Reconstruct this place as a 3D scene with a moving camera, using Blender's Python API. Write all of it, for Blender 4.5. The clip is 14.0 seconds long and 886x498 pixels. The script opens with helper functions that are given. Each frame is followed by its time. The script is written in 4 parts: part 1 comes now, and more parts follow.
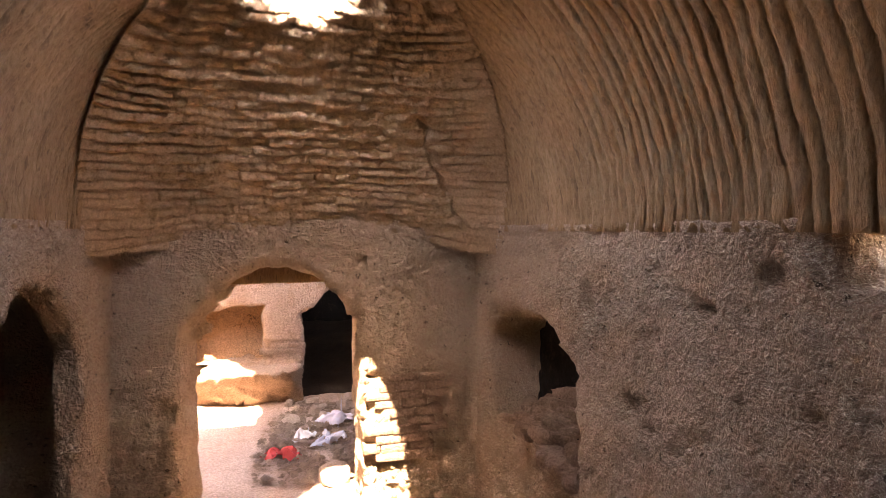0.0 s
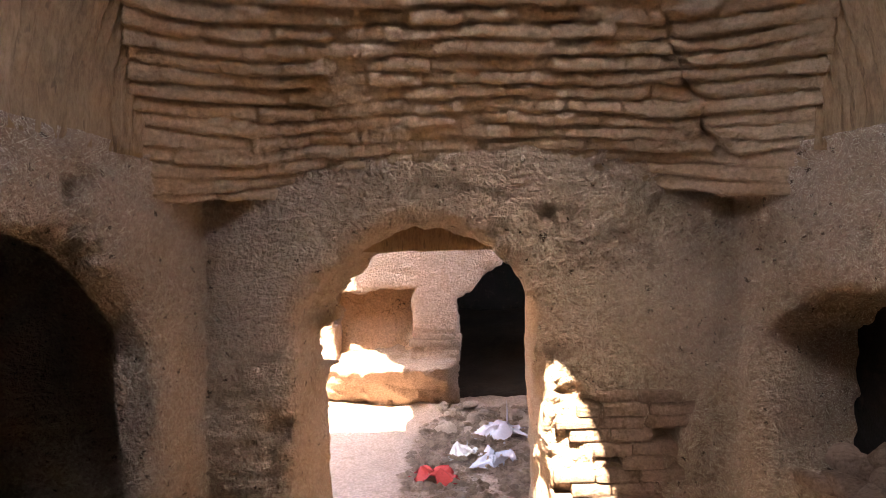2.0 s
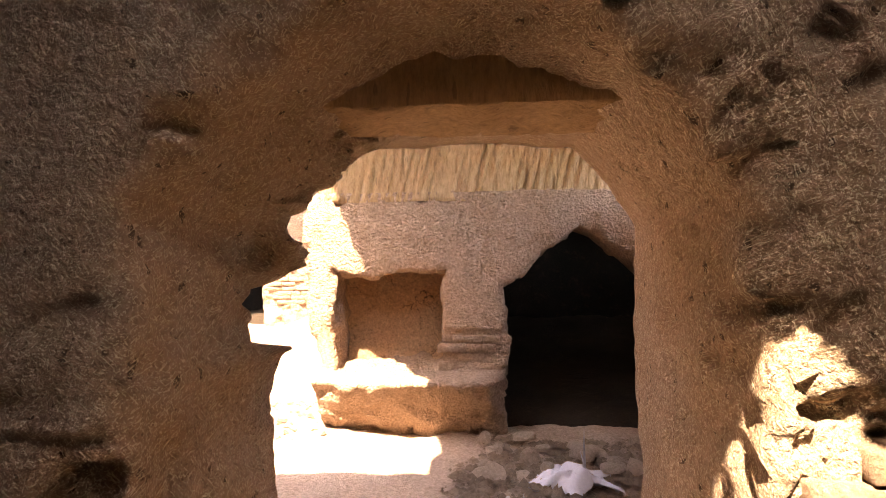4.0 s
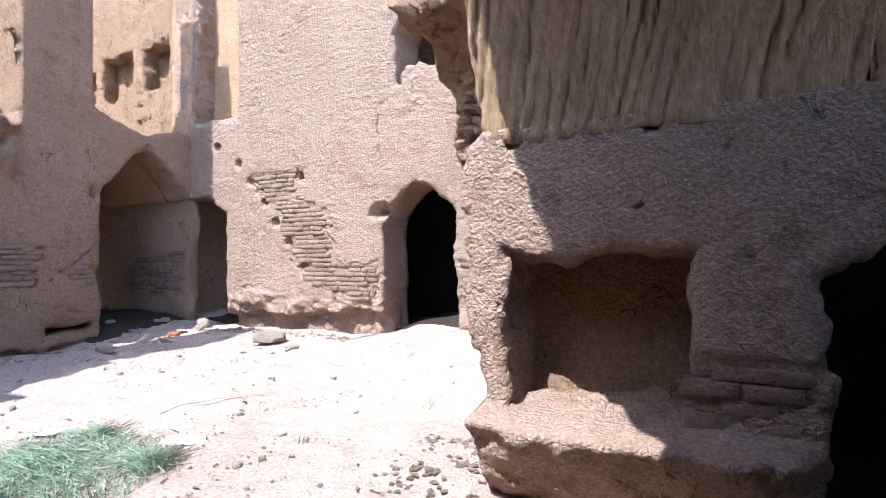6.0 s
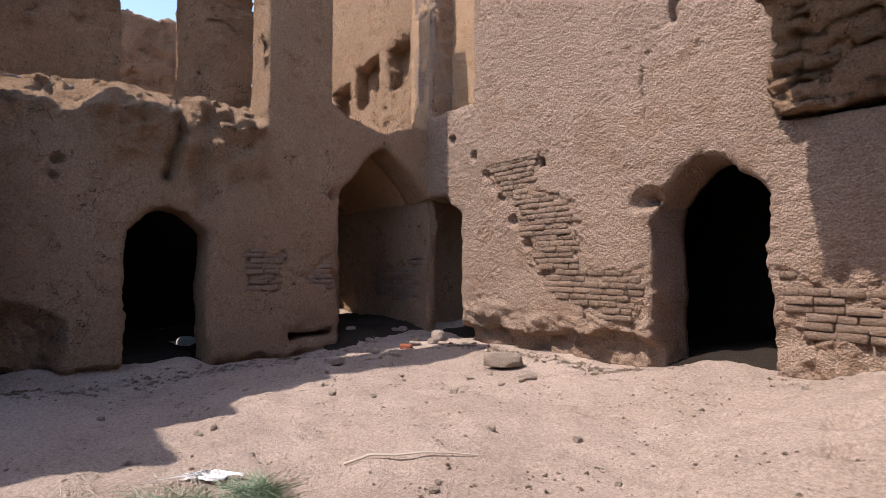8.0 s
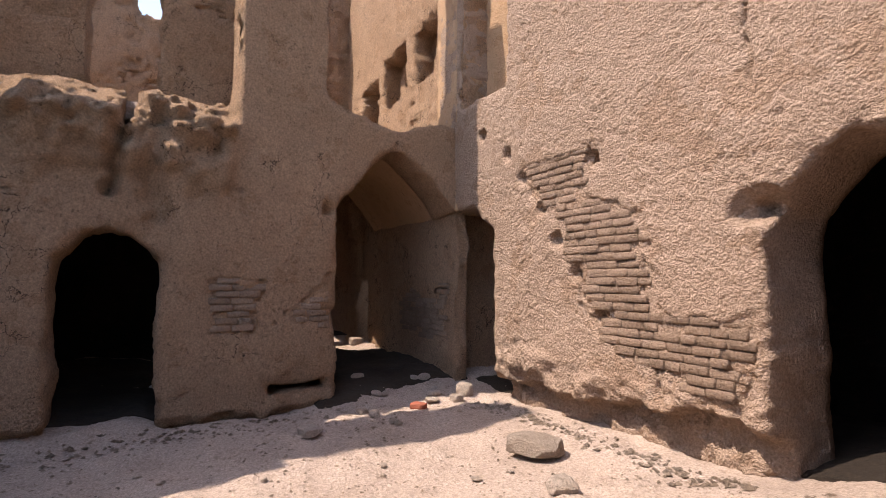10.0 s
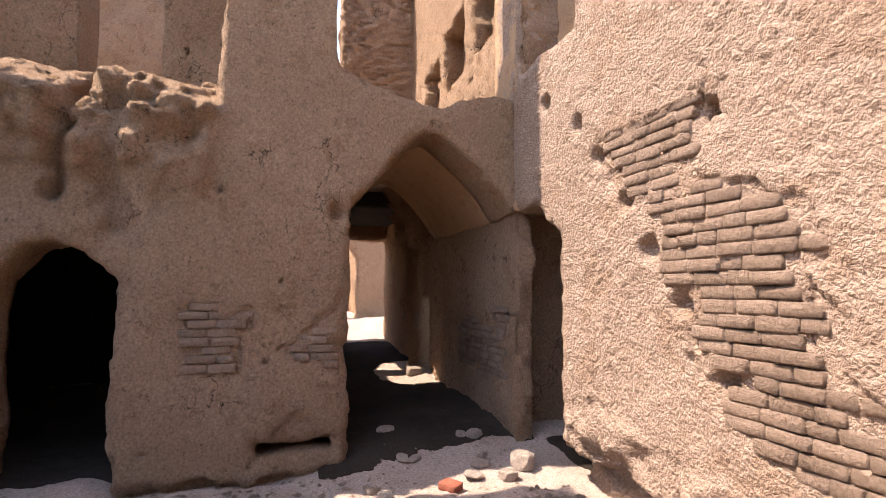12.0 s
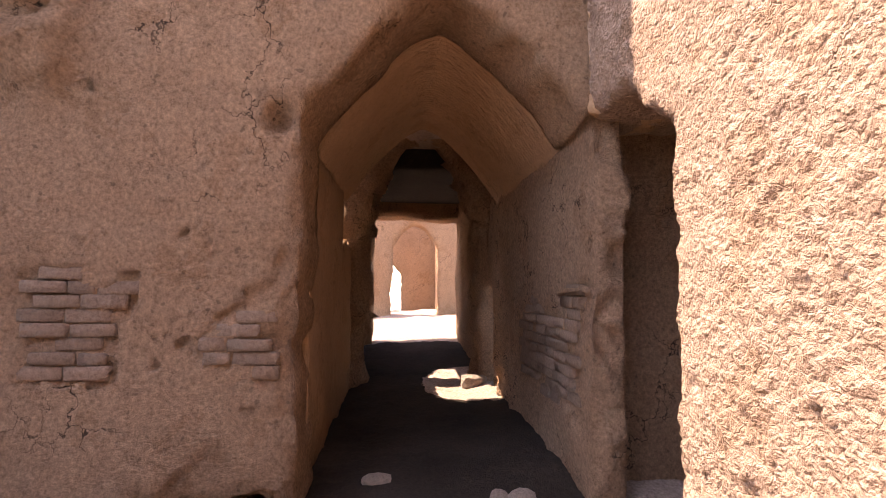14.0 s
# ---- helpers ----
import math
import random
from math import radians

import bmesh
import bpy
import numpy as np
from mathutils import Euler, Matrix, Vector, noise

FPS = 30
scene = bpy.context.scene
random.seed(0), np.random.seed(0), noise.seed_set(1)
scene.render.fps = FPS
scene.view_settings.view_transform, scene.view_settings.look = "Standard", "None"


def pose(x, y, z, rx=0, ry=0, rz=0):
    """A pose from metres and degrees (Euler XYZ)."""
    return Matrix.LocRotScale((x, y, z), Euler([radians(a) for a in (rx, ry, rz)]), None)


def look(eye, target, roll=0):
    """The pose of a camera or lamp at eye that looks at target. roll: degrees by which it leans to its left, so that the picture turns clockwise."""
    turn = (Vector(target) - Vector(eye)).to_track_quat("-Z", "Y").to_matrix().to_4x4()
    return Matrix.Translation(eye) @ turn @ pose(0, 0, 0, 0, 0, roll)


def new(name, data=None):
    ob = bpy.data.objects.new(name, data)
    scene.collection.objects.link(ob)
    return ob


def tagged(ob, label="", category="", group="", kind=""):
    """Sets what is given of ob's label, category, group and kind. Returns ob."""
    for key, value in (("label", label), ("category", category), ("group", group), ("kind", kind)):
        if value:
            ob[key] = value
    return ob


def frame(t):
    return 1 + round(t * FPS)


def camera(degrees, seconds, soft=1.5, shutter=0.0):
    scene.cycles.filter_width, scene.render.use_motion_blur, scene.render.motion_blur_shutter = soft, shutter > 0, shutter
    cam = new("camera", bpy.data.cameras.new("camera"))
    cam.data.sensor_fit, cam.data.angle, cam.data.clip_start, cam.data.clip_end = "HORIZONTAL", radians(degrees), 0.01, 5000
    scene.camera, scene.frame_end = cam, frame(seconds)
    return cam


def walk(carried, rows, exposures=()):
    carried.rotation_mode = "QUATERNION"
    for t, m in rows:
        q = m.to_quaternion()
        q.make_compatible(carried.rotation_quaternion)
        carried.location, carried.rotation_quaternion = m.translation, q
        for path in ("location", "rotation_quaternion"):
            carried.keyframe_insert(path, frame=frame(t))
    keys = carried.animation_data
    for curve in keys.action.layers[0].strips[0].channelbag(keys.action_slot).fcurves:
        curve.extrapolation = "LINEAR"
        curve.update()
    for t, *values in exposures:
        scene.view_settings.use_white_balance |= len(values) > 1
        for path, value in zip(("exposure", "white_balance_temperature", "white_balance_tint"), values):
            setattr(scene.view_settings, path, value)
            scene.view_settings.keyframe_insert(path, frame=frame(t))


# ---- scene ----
cam = camera(77.9, 14.0, soft=0.6)
METRES, EYE, TILT, LEAN, TURN = 12.5, 2.4, -1.9, -0.3, -16.5
ROWS = [
    (0.0, 0.0, 0.0, 0.0, -0.0, 0.0, 0.0),
    (0.5, -0.0049, 0.0169, -0.0056, 8.5, -0.06, 0.25),
    (1.0, -0.0143, 0.0435, -0.0083, 12.11, -0.37, 0.3),
    (1.5, -0.0206, 0.0781, -0.0146, 14.14, -0.66, 0.49),
    (2.0, -0.0308, 0.1112, -0.0175, 15.62, -0.76, 0.58),
    (4.5, -0.0791, 0.27, -0.0638, 22.81, 2.63, -0.12),
    (5.0, -0.0887, 0.303, -0.067, 29.32, 2.8, -0.33),
    (5.5, -0.1014, 0.3326, -0.0674, 35.0, 3.0, -0.59),
    (6.0, -0.116, 0.3617, -0.0677, 43.24, 2.7, -0.73),
    (6.5, -0.1388, 0.3834, -0.0697, 53.88, 2.59, -1.23),
    (7.0, -0.1645, 0.4041, -0.0688, 60.28, 2.69, -1.61),
    (7.5, -0.1924, 0.4323, -0.0688, 65.38, 2.89, -1.63),
    (8.0, -0.2239, 0.4472, -0.0664, 69.6, 2.96, -1.9),
    (10.5, -0.375, 0.5649, -0.0402, 81.89, 4.35, -2.07),
    (11.0, -0.4072, 0.581, -0.0365, 86.51, 4.46, -2.25),
    (11.5, -0.4366, 0.5985, -0.032, 88.64, 4.38, -2.27),
    (12.0, -0.4683, 0.6121, -0.0301, 90.08, 4.47, -2.27),
    (12.5, -0.5021, 0.6238, -0.0346, 93.0, 4.3, -2.45),
    (13.0, -0.5455, 0.639, -0.0376, 95.49, 4.03, -2.34),
    (13.5, -0.59, 0.6462, -0.0439, 99.13, 4.03, -2.45),
    (14.0, -0.6321, 0.65, -0.045, 101.74, 4.26, -2.53),
]
# exposure: the camera opens up in the dark room and stops down in the court
EXPOSURES = [(0.0, 5.3, 10200, 29), (1.0, 5.15, 9200, 23), (2.2, 5.2, 8200, 18), (4.3, 4.15, 10500, 24), (5.0, 3.6, 8000, 18), (5.5, 3.2, 6200, 12), (6.0, 2.4, 5400, 10), (6.5, 1.8, 5350, 10),
             (7.0, 1.52, 5500, 12), (8.0, 1.22, 6400, 15), (10.5, 1.88, 7000, 17), (12.0, 2.3, 7100, 18), (13.0, 2.55, 7400, 23), (14.0, 2.85, 8100, 30)]
walk(cam, [(t, pose(0, 0, EYE, TILT, LEAN, TURN) @ pose(METRES * x, METRES * y, METRES * z, 90 + pitch, roll, yaw)) for t, x, y, z, yaw, pitch, roll in ROWS], EXPOSURES)

# ---- world and sun ----
TO_SUN = Vector((-0.13, -0.63, 1.0)).normalized()
world = bpy.data.worlds.new("sky")
scene.world = world
world.use_nodes = True
sky = world.node_tree.nodes.new("ShaderNodeTexSky")
sky.sky_type, sky.sun_disc = "NISHITA", False
sky.sun_elevation, sky.sun_rotation = math.asin(TO_SUN.z), math.atan2(TO_SUN.x, TO_SUN.y)
back = world.node_tree.nodes["Background"]
back.inputs["Strength"].default_value = 0.15
world.node_tree.links.new(sky.outputs["Color"], back.inputs["Color"])
sun = new("sun", bpy.data.lights.new("sun", "SUN"))
sun.data.energy, sun.data.angle, sun.data.color = 2.75, radians(0.53), (1.0, 0.95, 0.88)
sun.matrix_world = look((0, 0, 30), Vector((0, 0, 30)) - TO_SUN)


# ---- numeric noise ----
def lattice(i, j, k, seed):
    h = (i * 374761393 + j * 668265263 + k * 2147483647 + seed * 1274126177) & 0xFFFFFFFF
    h = ((h ^ (h >> 13)) * 1274126177) & 0xFFFFFFFF
    return ((h ^ (h >> 16)) & 0xFFFF) / 32767.5 - 1.0


def vnoise(p, seed=0):
    """Smooth value noise from -1 to 1 at the rows of p."""
    p = np.asarray(p, float)
    c = np.floor(p).astype(np.int64)
    f = p - c
    f = f * f * (3 - 2 * f)
    out = 0
    for a in (0, 1):
        for b in (0, 1):
            for d in (0, 1):
                wgt = (f[:, 0] if a else 1 - f[:, 0]) * (f[:, 1] if b else 1 - f[:, 1]) * (f[:, 2] if d else 1 - f[:, 2])
                out = out + wgt * lattice(c[:, 0] + a, c[:, 1] + b, c[:, 2] + d, seed)
    return out


def fbm(p, scale, octaves=4, seed=0, gain=0.5):
    """Layered noise; scale is the size of its largest lumps in metres."""
    p = np.asarray(p, float) / scale
    out, amp = 0, 1.0
    for o in range(octaves):
        out = out + amp * vnoise(p * 2.0 ** o + 17.3 * o, seed + o)
        amp *= gain
    return out


def flat(u, v):
    return np.column_stack([u, v, np.zeros_like(u)])


def turned(u, v):
    """The sheet's points, turned so that no noise lines up with its edges."""
    return flat(0.81 * u + 0.586 * v, -0.586 * u + 0.81 * v)


def smooth(a, b, x):
    t = np.clip((x - a) / (b - a), 0, 1)
    return t * t * (3 - 2 * t)


# ---- materials ----
def earth(name, light, dark, grain=0.5, relief=0.5, stain=(0.16, 0.11, 0.075), stained=0.35, streak=1.0, rough=0.95, island=False, pieces=False, pock=0.3, cracks=0.0, straw=0.0, clods=0.0):
    """Dry mud plaster, brick or soil: two-scale colour, straw flecks, pits painted as dark spots, and a bump."""
    light, dark, stain = (tuple(0.97 * c for c in rgb) for rgb in (light, dark, stain))
    m = bpy.data.materials.new(name)
    m.use_nodes = True
    nt = m.node_tree
    n, l = nt.nodes, nt.links
    b = n["Principled BSDF"]
    b.inputs["Roughness"].default_value = rough
    b.inputs["Specular IOR Level"].default_value = 0.15
    geo = n.new("ShaderNodeNewGeometry")
    mapping = n.new("ShaderNodeMapping")
    mapping.inputs["Scale"].default_value = (1, 1, streak)
    l.new(geo.outputs["Position"], mapping.inputs["Vector"])

    def tex(scale, detail, roughness=0.6):
        t = n.new("ShaderNodeTexNoise")
        t.inputs["Scale"].default_value, t.inputs["Detail"].default_value, t.inputs["Roughness"].default_value = scale, detail, roughness
        l.new(mapping.outputs["Vector"], t.inputs["Vector"])
        return t

    def ramp(src, lo, hi):
        r = n.new("ShaderNodeMapRange")
        r.inputs["From Min"].default_value, r.inputs["From Max"].default_value = lo, hi
        l.new(src, r.inputs["Value"])
        return r.outputs["Result"]

    def mix(fac, a, c, mode="MIX"):
        x = n.new("ShaderNodeMix")
        x.data_type, x.blend_type = "RGBA", mode
        for sock, val in ((x.inputs["Factor"], fac), (x.inputs["A"], a), (x.inputs["B"], c)):
            if isinstance(val, (int, float)):
                sock.default_value = val
            elif isinstance(val, tuple):
                sock.default_value = (*val, 1)
            else:
                l.new(val, sock)
        return x.outputs["Result"]

    big, mid, fine = tex(1.3, 5), tex(11, 6, 0.65), tex(48, 6, 0.75)
    col = mix(ramp(big.outputs["Fac"], 0.35, 0.68), dark, light)
    col = mix(ramp(mid.outputs["Fac"], 0.56, 0.75), col, stain)
    shade = mix(stained, mix(ramp(big.outputs["Fac"], 0.35, 0.68), dark, light), col)
    # pits in colour only: dark spots stand in for the shade inside them
    if pock:
        spot = tex(24, 3, 0.55)
        shade = mix(ramp(spot.outputs["Fac"], 0.64, 0.69), shade, mix(pock, shade, tuple(0.35 * c for c in stain)))
    speck = mix(ramp(fine.outputs["Fac"], 0.3, 0.7), (0.5, 0.47, 0.44), (1.4, 1.39, 1.38))
    col = mix(grain, shade, mix(1.0, shade, speck, "MULTIPLY"))
    if straw:
        for turn in ((0.3, 0.9, 0.5), (1.4, -0.5, 1.3), (-0.6, 0.4, 2.4)):
            lie = n.new("ShaderNodeMapping")
            lie.vector_type = "TEXTURE"
            lie.inputs["Rotation"].default_value, lie.inputs["Scale"].default_value = turn, (1, 0.13, 0.13)
            l.new(geo.outputs["Position"], lie.inputs["Vector"])
            chaff = n.new("ShaderNodeTexNoise")
            chaff.inputs["Scale"].default_value, chaff.inputs["Detail"].default_value = 30, 1.0
            l.new(lie.outputs["Vector"], chaff.inputs["Vector"])
            col = mix(ramp(chaff.outputs["Fac"], 0.62, 0.66), col, mix(straw, col, tuple(min(0.8, 1.9 * c) for c in light)))
    if pieces:
        info = n.new("ShaderNodeObjectInfo")
        col = mix(0.5, col, mix(1.0, col, mix(info.outputs["Random"], (0.7, 0.68, 0.65), (1.2, 1.2, 1.2)), "MULTIPLY"))
    if island:
        col = mix(0.6, col, mix(1.0, col, mix(geo.outputs["Random Per Island"], (0.6, 0.6, 0.6), (1.25, 1.22, 1.2)), "MULTIPLY"))
    lines = None
    if cracks:
        warped = n.new("ShaderNodeVectorMath")
        warped.operation = "MULTIPLY_ADD"
        wob = tex(5, 4)
        warped.inputs[1].default_value = (0.5, 0.5, 0.5)
        l.new(wob.outputs["Color"], warped.inputs[0])
        l.new(mapping.outputs["Vector"], warped.inputs[2])
        cell = n.new("ShaderNodeTexVoronoi")
        cell.feature = "DISTANCE_TO_EDGE"
        cell.inputs["Scale"].default_value = 2.3
        l.new(warped.outputs["Vector"], cell.inputs["Vector"])
        flake = tex(2.6, 8, 0.6)
        line = ramp(cell.outputs["Distance"], 0.014, 0.004)
        where = ramp(big.outputs["Fac"], 0.5, 0.6)
        both = n.new("ShaderNodeMath")
        both.operation = "MULTIPLY"
        l.new(line, both.inputs[0])
        l.new(where, both.inputs[1])
        step = ramp(flake.outputs["Fac"], 0.575, 0.59)
        col = mix(step, col, mix(1.0, col, (0.88, 0.84, 0.8), "MULTIPLY"))
        col = mix(both.outputs[0], col, mix(cracks, col, tuple(0.3 * c for c in stain)))
        lines = n.new("ShaderNodeMath")
        lines.operation = "MULTIPLY_ADD"
        lines.inputs[1].default_value = -1.0
        down = n.new("ShaderNodeMath")
        down.operation = "MULTIPLY"
        down.inputs[1].default_value = -0.16
        l.new(step, down.inputs[0])
        l.new(both.outputs[0], lines.inputs[0])
        l.new(down.outputs[0], lines.inputs[2])
    l.new(col, b.inputs["Base Color"])
    add = n.new("ShaderNodeMath")
    add.operation = "MULTIPLY_ADD"
    add.inputs[1].default_value = 1.5
    l.new(fine.outputs["Fac"], add.inputs[0])
    l.new(mid.outputs["Fac"], add.inputs[2])
    bump = n.new("ShaderNodeBump")
    bump.inputs["Strength"].default_value, bump.inputs["Distance"].default_value = min(1.0, relief * 1.6), 0.075
    height = add.outputs[0]
    if clods:
        shift = n.new("ShaderNodeVectorMath")
        shift.operation = "MULTIPLY_ADD"
        shift.inputs[1].default_value = (0.03, 0.03, 0.03)
        l.new(tex(30, 3).outputs["Color"], shift.inputs[0])
        l.new(mapping.outputs["Vector"], shift.inputs[2])
        cells = n.new("ShaderNodeTexVoronoi")
        cells.inputs["Scale"].default_value, cells.inputs["Detail"].default_value = 44, 2.0
        l.new(shift.outputs["Vector"], cells.inputs["Vector"])
        lump = n.new("ShaderNodeMath")
        lump.operation = "MULTIPLY_ADD"
        lump.inputs[1].default_value = -clods
        l.new(cells.outputs["Distance"], lump.inputs[0])
        l.new(height, lump.inputs[2])
        add.inputs[1].default_value = 0.45
        height = lump.outputs[0]
    if lines:
        total = n.new("ShaderNodeMath")
        total.operation = "ADD"
        l.new(height, total.inputs[0])
        l.new(lines.outputs[0], total.inputs[1])
        height = total.outputs[0]
    l.new(height, bump.inputs["Height"])
    l.new(bump.outputs["Normal"], b.inputs["Normal"])
    return m


MUD = earth("mud_plaster", (0.60, 0.395, 0.255), (0.50, 0.32, 0.20), 0.95, 0.75, stained=0.45, pock=0.55, cracks=0.9)
MUD_ROOM = earth("old_room_plaster", (0.52, 0.375, 0.275), (0.40, 0.275, 0.19), 0.65, 0.6, stained=0.5, pock=0.8, straw=0.75, clods=0.3)
MUD_SMOOTH = earth("smooth_mud_plaster", (0.47, 0.305, 0.185), (0.39, 0.245, 0.145), 0.35, 0.3, cracks=0.5)
STRAW = earth("straw_plaster", (0.38, 0.27, 0.20), (0.315, 0.22, 0.16), 0.9, 0.42, stained=0.35, pock=0.25, cracks=0.3, clods=0.6)
GROOVED = earth("grooved_vault_plaster", (0.50, 0.345, 0.205), (0.37, 0.24, 0.135), 0.7, 0.4, stained=0.7, streak=0.3, pock=0.5)
VAULT_BRICK = earth("bare_vault_brick", (0.57, 0.41, 0.27), (0.43, 0.295, 0.18), 0.7, 0.4, stained=0.5)
BRICK = earth("mud_brick", (0.43, 0.302, 0.222), (0.355, 0.247, 0.177), 0.8, 0.5, pieces=True)
STONE = earth("field_stone", (0.72, 0.58, 0.47), (0.56, 0.44, 0.35), 0.6, 0.6, pieces=True)
SOIL = earth("pale_dust", (0.60, 0.462, 0.375), (0.50, 0.378, 0.30), 0.85, 0.45, stain=(0.27, 0.195, 0.14), stained=0.6)
# soil darkened to paint in the shade of the passage and rooms
SHADE_SOIL = earth("shade_darkened_soil", (0.10, 0.074, 0.055), (0.06, 0.044, 0.033), 0.6, 0.6)
# near-black tone that paints in the darkness of rooms behind the openings
SHADE_BLACK = earth("shade_blackened_plaster", (0.04, 0.032, 0.026), (0.022, 0.018, 0.015), 0.5, 0.5)
DEBRIS = earth("crumbled_earth", (0.46, 0.36, 0.28), (0.34, 0.25, 0.18), 0.7, 0.8, island=True)


def mesh_from(name, verts, faces, material, soft=True):
    me = bpy.data.meshes.new(name)
    me.from_pydata(verts, [], faces)
    me.materials.append(material)
    me.shade_smooth() if soft else me.shade_flat()
    return me


def part(name, bm, material, parent=None, label=""):
    """One mesh object out of a bmesh, under a thing or a part."""
    me = bpy.data.meshes.new(name)
    bm.to_mesh(me)
    bm.free()
    me.materials.append(material)
    ob = new(name, me)
    ob.parent = parent
    return tagged(ob, label)


# ---- walls as worn solids ----
def outline(u, v, seed=0, rough=0.03):
    """A wobble that is added to distances, so that no edge is ruled."""
    return fbm(flat(u, v) + 31.7 * seed, 0.35, 4, seed) * rough


def arch(u, v, u0, u1, spring, apex, foot, bow=1.6, peak=None):
    """How far (u, v) lies inside an arched opening; under bow 1.3 it is pointed."""
    mid = (u0 + u1) / 2 if peak is None else peak
    half = np.where(u < mid, mid - u0, u1 - mid)
    x = np.clip(np.abs(u - mid) / half, 0, 1.5)
    top = spring + (apex - spring) * np.clip(1 - x ** bow, -1, 1)
    side = half - np.abs(u - mid)
    return np.minimum(np.minimum(side, (top - v) * 0.8), v - foot)


def box2(u, v, u0, u1, v0, v1):
    return np.minimum(np.minimum(u - u0, u1 - u), np.minimum(v - v0, v1 - v))


def slab(name, place, ur, vr, step, material, depth=0.5, solid=None, relief=None, seed=1, lumps=0.02, layers=6, worn=0.04, warp=None, grit=0.006):
    """A thick worn wall. place(u, v, w) gives the points of the sheet at w metres out of its face; solid(u, v) is positive
    where there is wall; relief(u, v) stands out of the face; warp(u, v, w) moves the reveals."""
    step_u, step_v = step if isinstance(step, tuple) else (step, step)
    step = min(step_u, step_v)
    nu, nv = max(2, round((ur[1] - ur[0]) / step_u)) + 1, max(2, round((vr[1] - vr[0]) / step_v)) + 1
    us, vs = np.linspace(*ur, nu), np.linspace(*vr, nv)
    u, v = (a.ravel() for a in np.meshgrid(us, vs, indexing="ij"))
    su, sv = us[1] - us[0], vs[1] - vs[0]
    if solid is None:
        field = lambda a, b: np.full_like(a, 1.0)
    else:
        field = lambda a, b: solid(a, b) + outline(a, b, seed)
    s = field(u, v)
    iu, iv = (a.ravel() for a in np.meshgrid(np.arange(nu - 1), np.arange(nv - 1), indexing="ij"))
    a = iu * nv + iv
    quads = np.column_stack([a, a + nv, a + nv + 1, a + 1])
    quads = quads[s[quads].mean(1) > 0]
    edges = {}
    for q in quads:
        for k in range(4):
            e = (q[k], q[(k + 1) % 4])
            if (e[1], e[0]) in edges:
                del edges[(e[1], e[0])]
            else:
                edges[e] = 1
    rim = np.array(sorted({i for e in edges for i in e}), int)
    if solid is not None and len(rim):
        h = step * 0.5
        inner = rim[(u[rim] > ur[0] + su / 2) & (u[rim] < ur[1] - su / 2) & (v[rim] > vr[0] + sv / 2) & (v[rim] < vr[1] - sv / 2)]
        for _ in range(2):
            f = field(u[inner], v[inner])
            gu = (field(u[inner] + h, v[inner]) - field(u[inner] - h, v[inner])) / (2 * h)
            gv = (field(u[inner], v[inner] + h) - field(u[inner], v[inner] - h)) / (2 * h)
            g2 = gu * gu + gv * gv + 0.15
            u[inner] -= np.clip(f * gu / g2, -su * 0.7, su * 0.7)
            v[inner] -= np.clip(f * gv / g2, -sv * 0.7, sv * 0.7)
        s = field(u, v)
    p2 = flat(u, v)
    out = fbm(p2 + seed * 7.1, 0.9, 3, seed) * lumps + fbm(p2 + seed * 3.3, 0.1, 3, seed + 5, 0.6) * lumps * 0.3
    out = out + grit * (1.6 * np.abs(fbm(turned(u, v) + seed, 0.05, 3, seed + 9, 0.65)) - 0.4) * (1 + 0.5 * fbm(p2, 0.6, 2, seed + 2))
    if relief is not None:
        out = out + relief(u, v)
    if solid is not None:
        out = out - worn * np.exp(-np.maximum(s, 0) / (worn * 0.8 + 1e-6))
    used = np.unique(quads)
    index = -np.ones(len(u), int)
    index[used] = np.arange(len(used))
    uu, vv, ww = [u[used]], [v[used]], [out[used]]
    n0 = len(used)
    faces = index[quads].tolist()
    uu.append(u[used]), vv.append(v[used]), ww.append(np.full(n0, -depth))
    faces += (index[quads][:, ::-1] + n0).tolist()
    ring = {}
    total = 2 * n0
    for i in rim:
        ids = [index[i]]
        for k in range(1, layers):
            t = k / layers
            uu.append([u[i]]), vv.append([v[i]]), ww.append([out[i] * (1 - t) - depth * t])
            ids.append(total)
            total += 1
        ids.append(index[i] + n0)
        ring[i] = ids
    for (i, j) in edges:
        x, y = ring[i], ring[j]
        for k in range(layers):
            faces.append([x[k + 1], y[k + 1], y[k], x[k]])
    U, V, W = np.concatenate(uu), np.concatenate(vv), np.concatenate(ww)
    if warp is not None:
        U, V, W = warp(U, V, W)
    P = np.column_stack(place(U, V, W))
    body = (np.minimum(W + depth, -W) > 0.02)
    rough = P @ np.array([[0.7, -0.5, 0.5], [0.5, 0.85, 0.15], [-0.5, 0.15, 0.85]])
    for axis in range(3):
        P[:, axis] += np.where(body, 1.0 * lumps, 0) * fbm(rough + 3.0 * axis, 0.08, 3, seed + 30 + axis)
        P[:, axis] += fbm(P + 5.0 * axis, 0.2, 4, seed + 20 + axis, 0.6) * lumps * np.where(body, 1.3, 0.25)
    return new(name, mesh_from(name, P.tolist(), faces, material))


def facing(axis, at, sign):
    """place() of an upright wall: axis 'x' or 'y' is its normal, sign the side that it faces; u runs along the other axis."""
    if axis == "y":
        return lambda u, v, w: (u, at + sign * w, v)
    return lambda u, v, w: (at + sign * w, u, v)


def setting(ob, label, category="wall"):
    return tagged(ob, label, category, kind="structure")


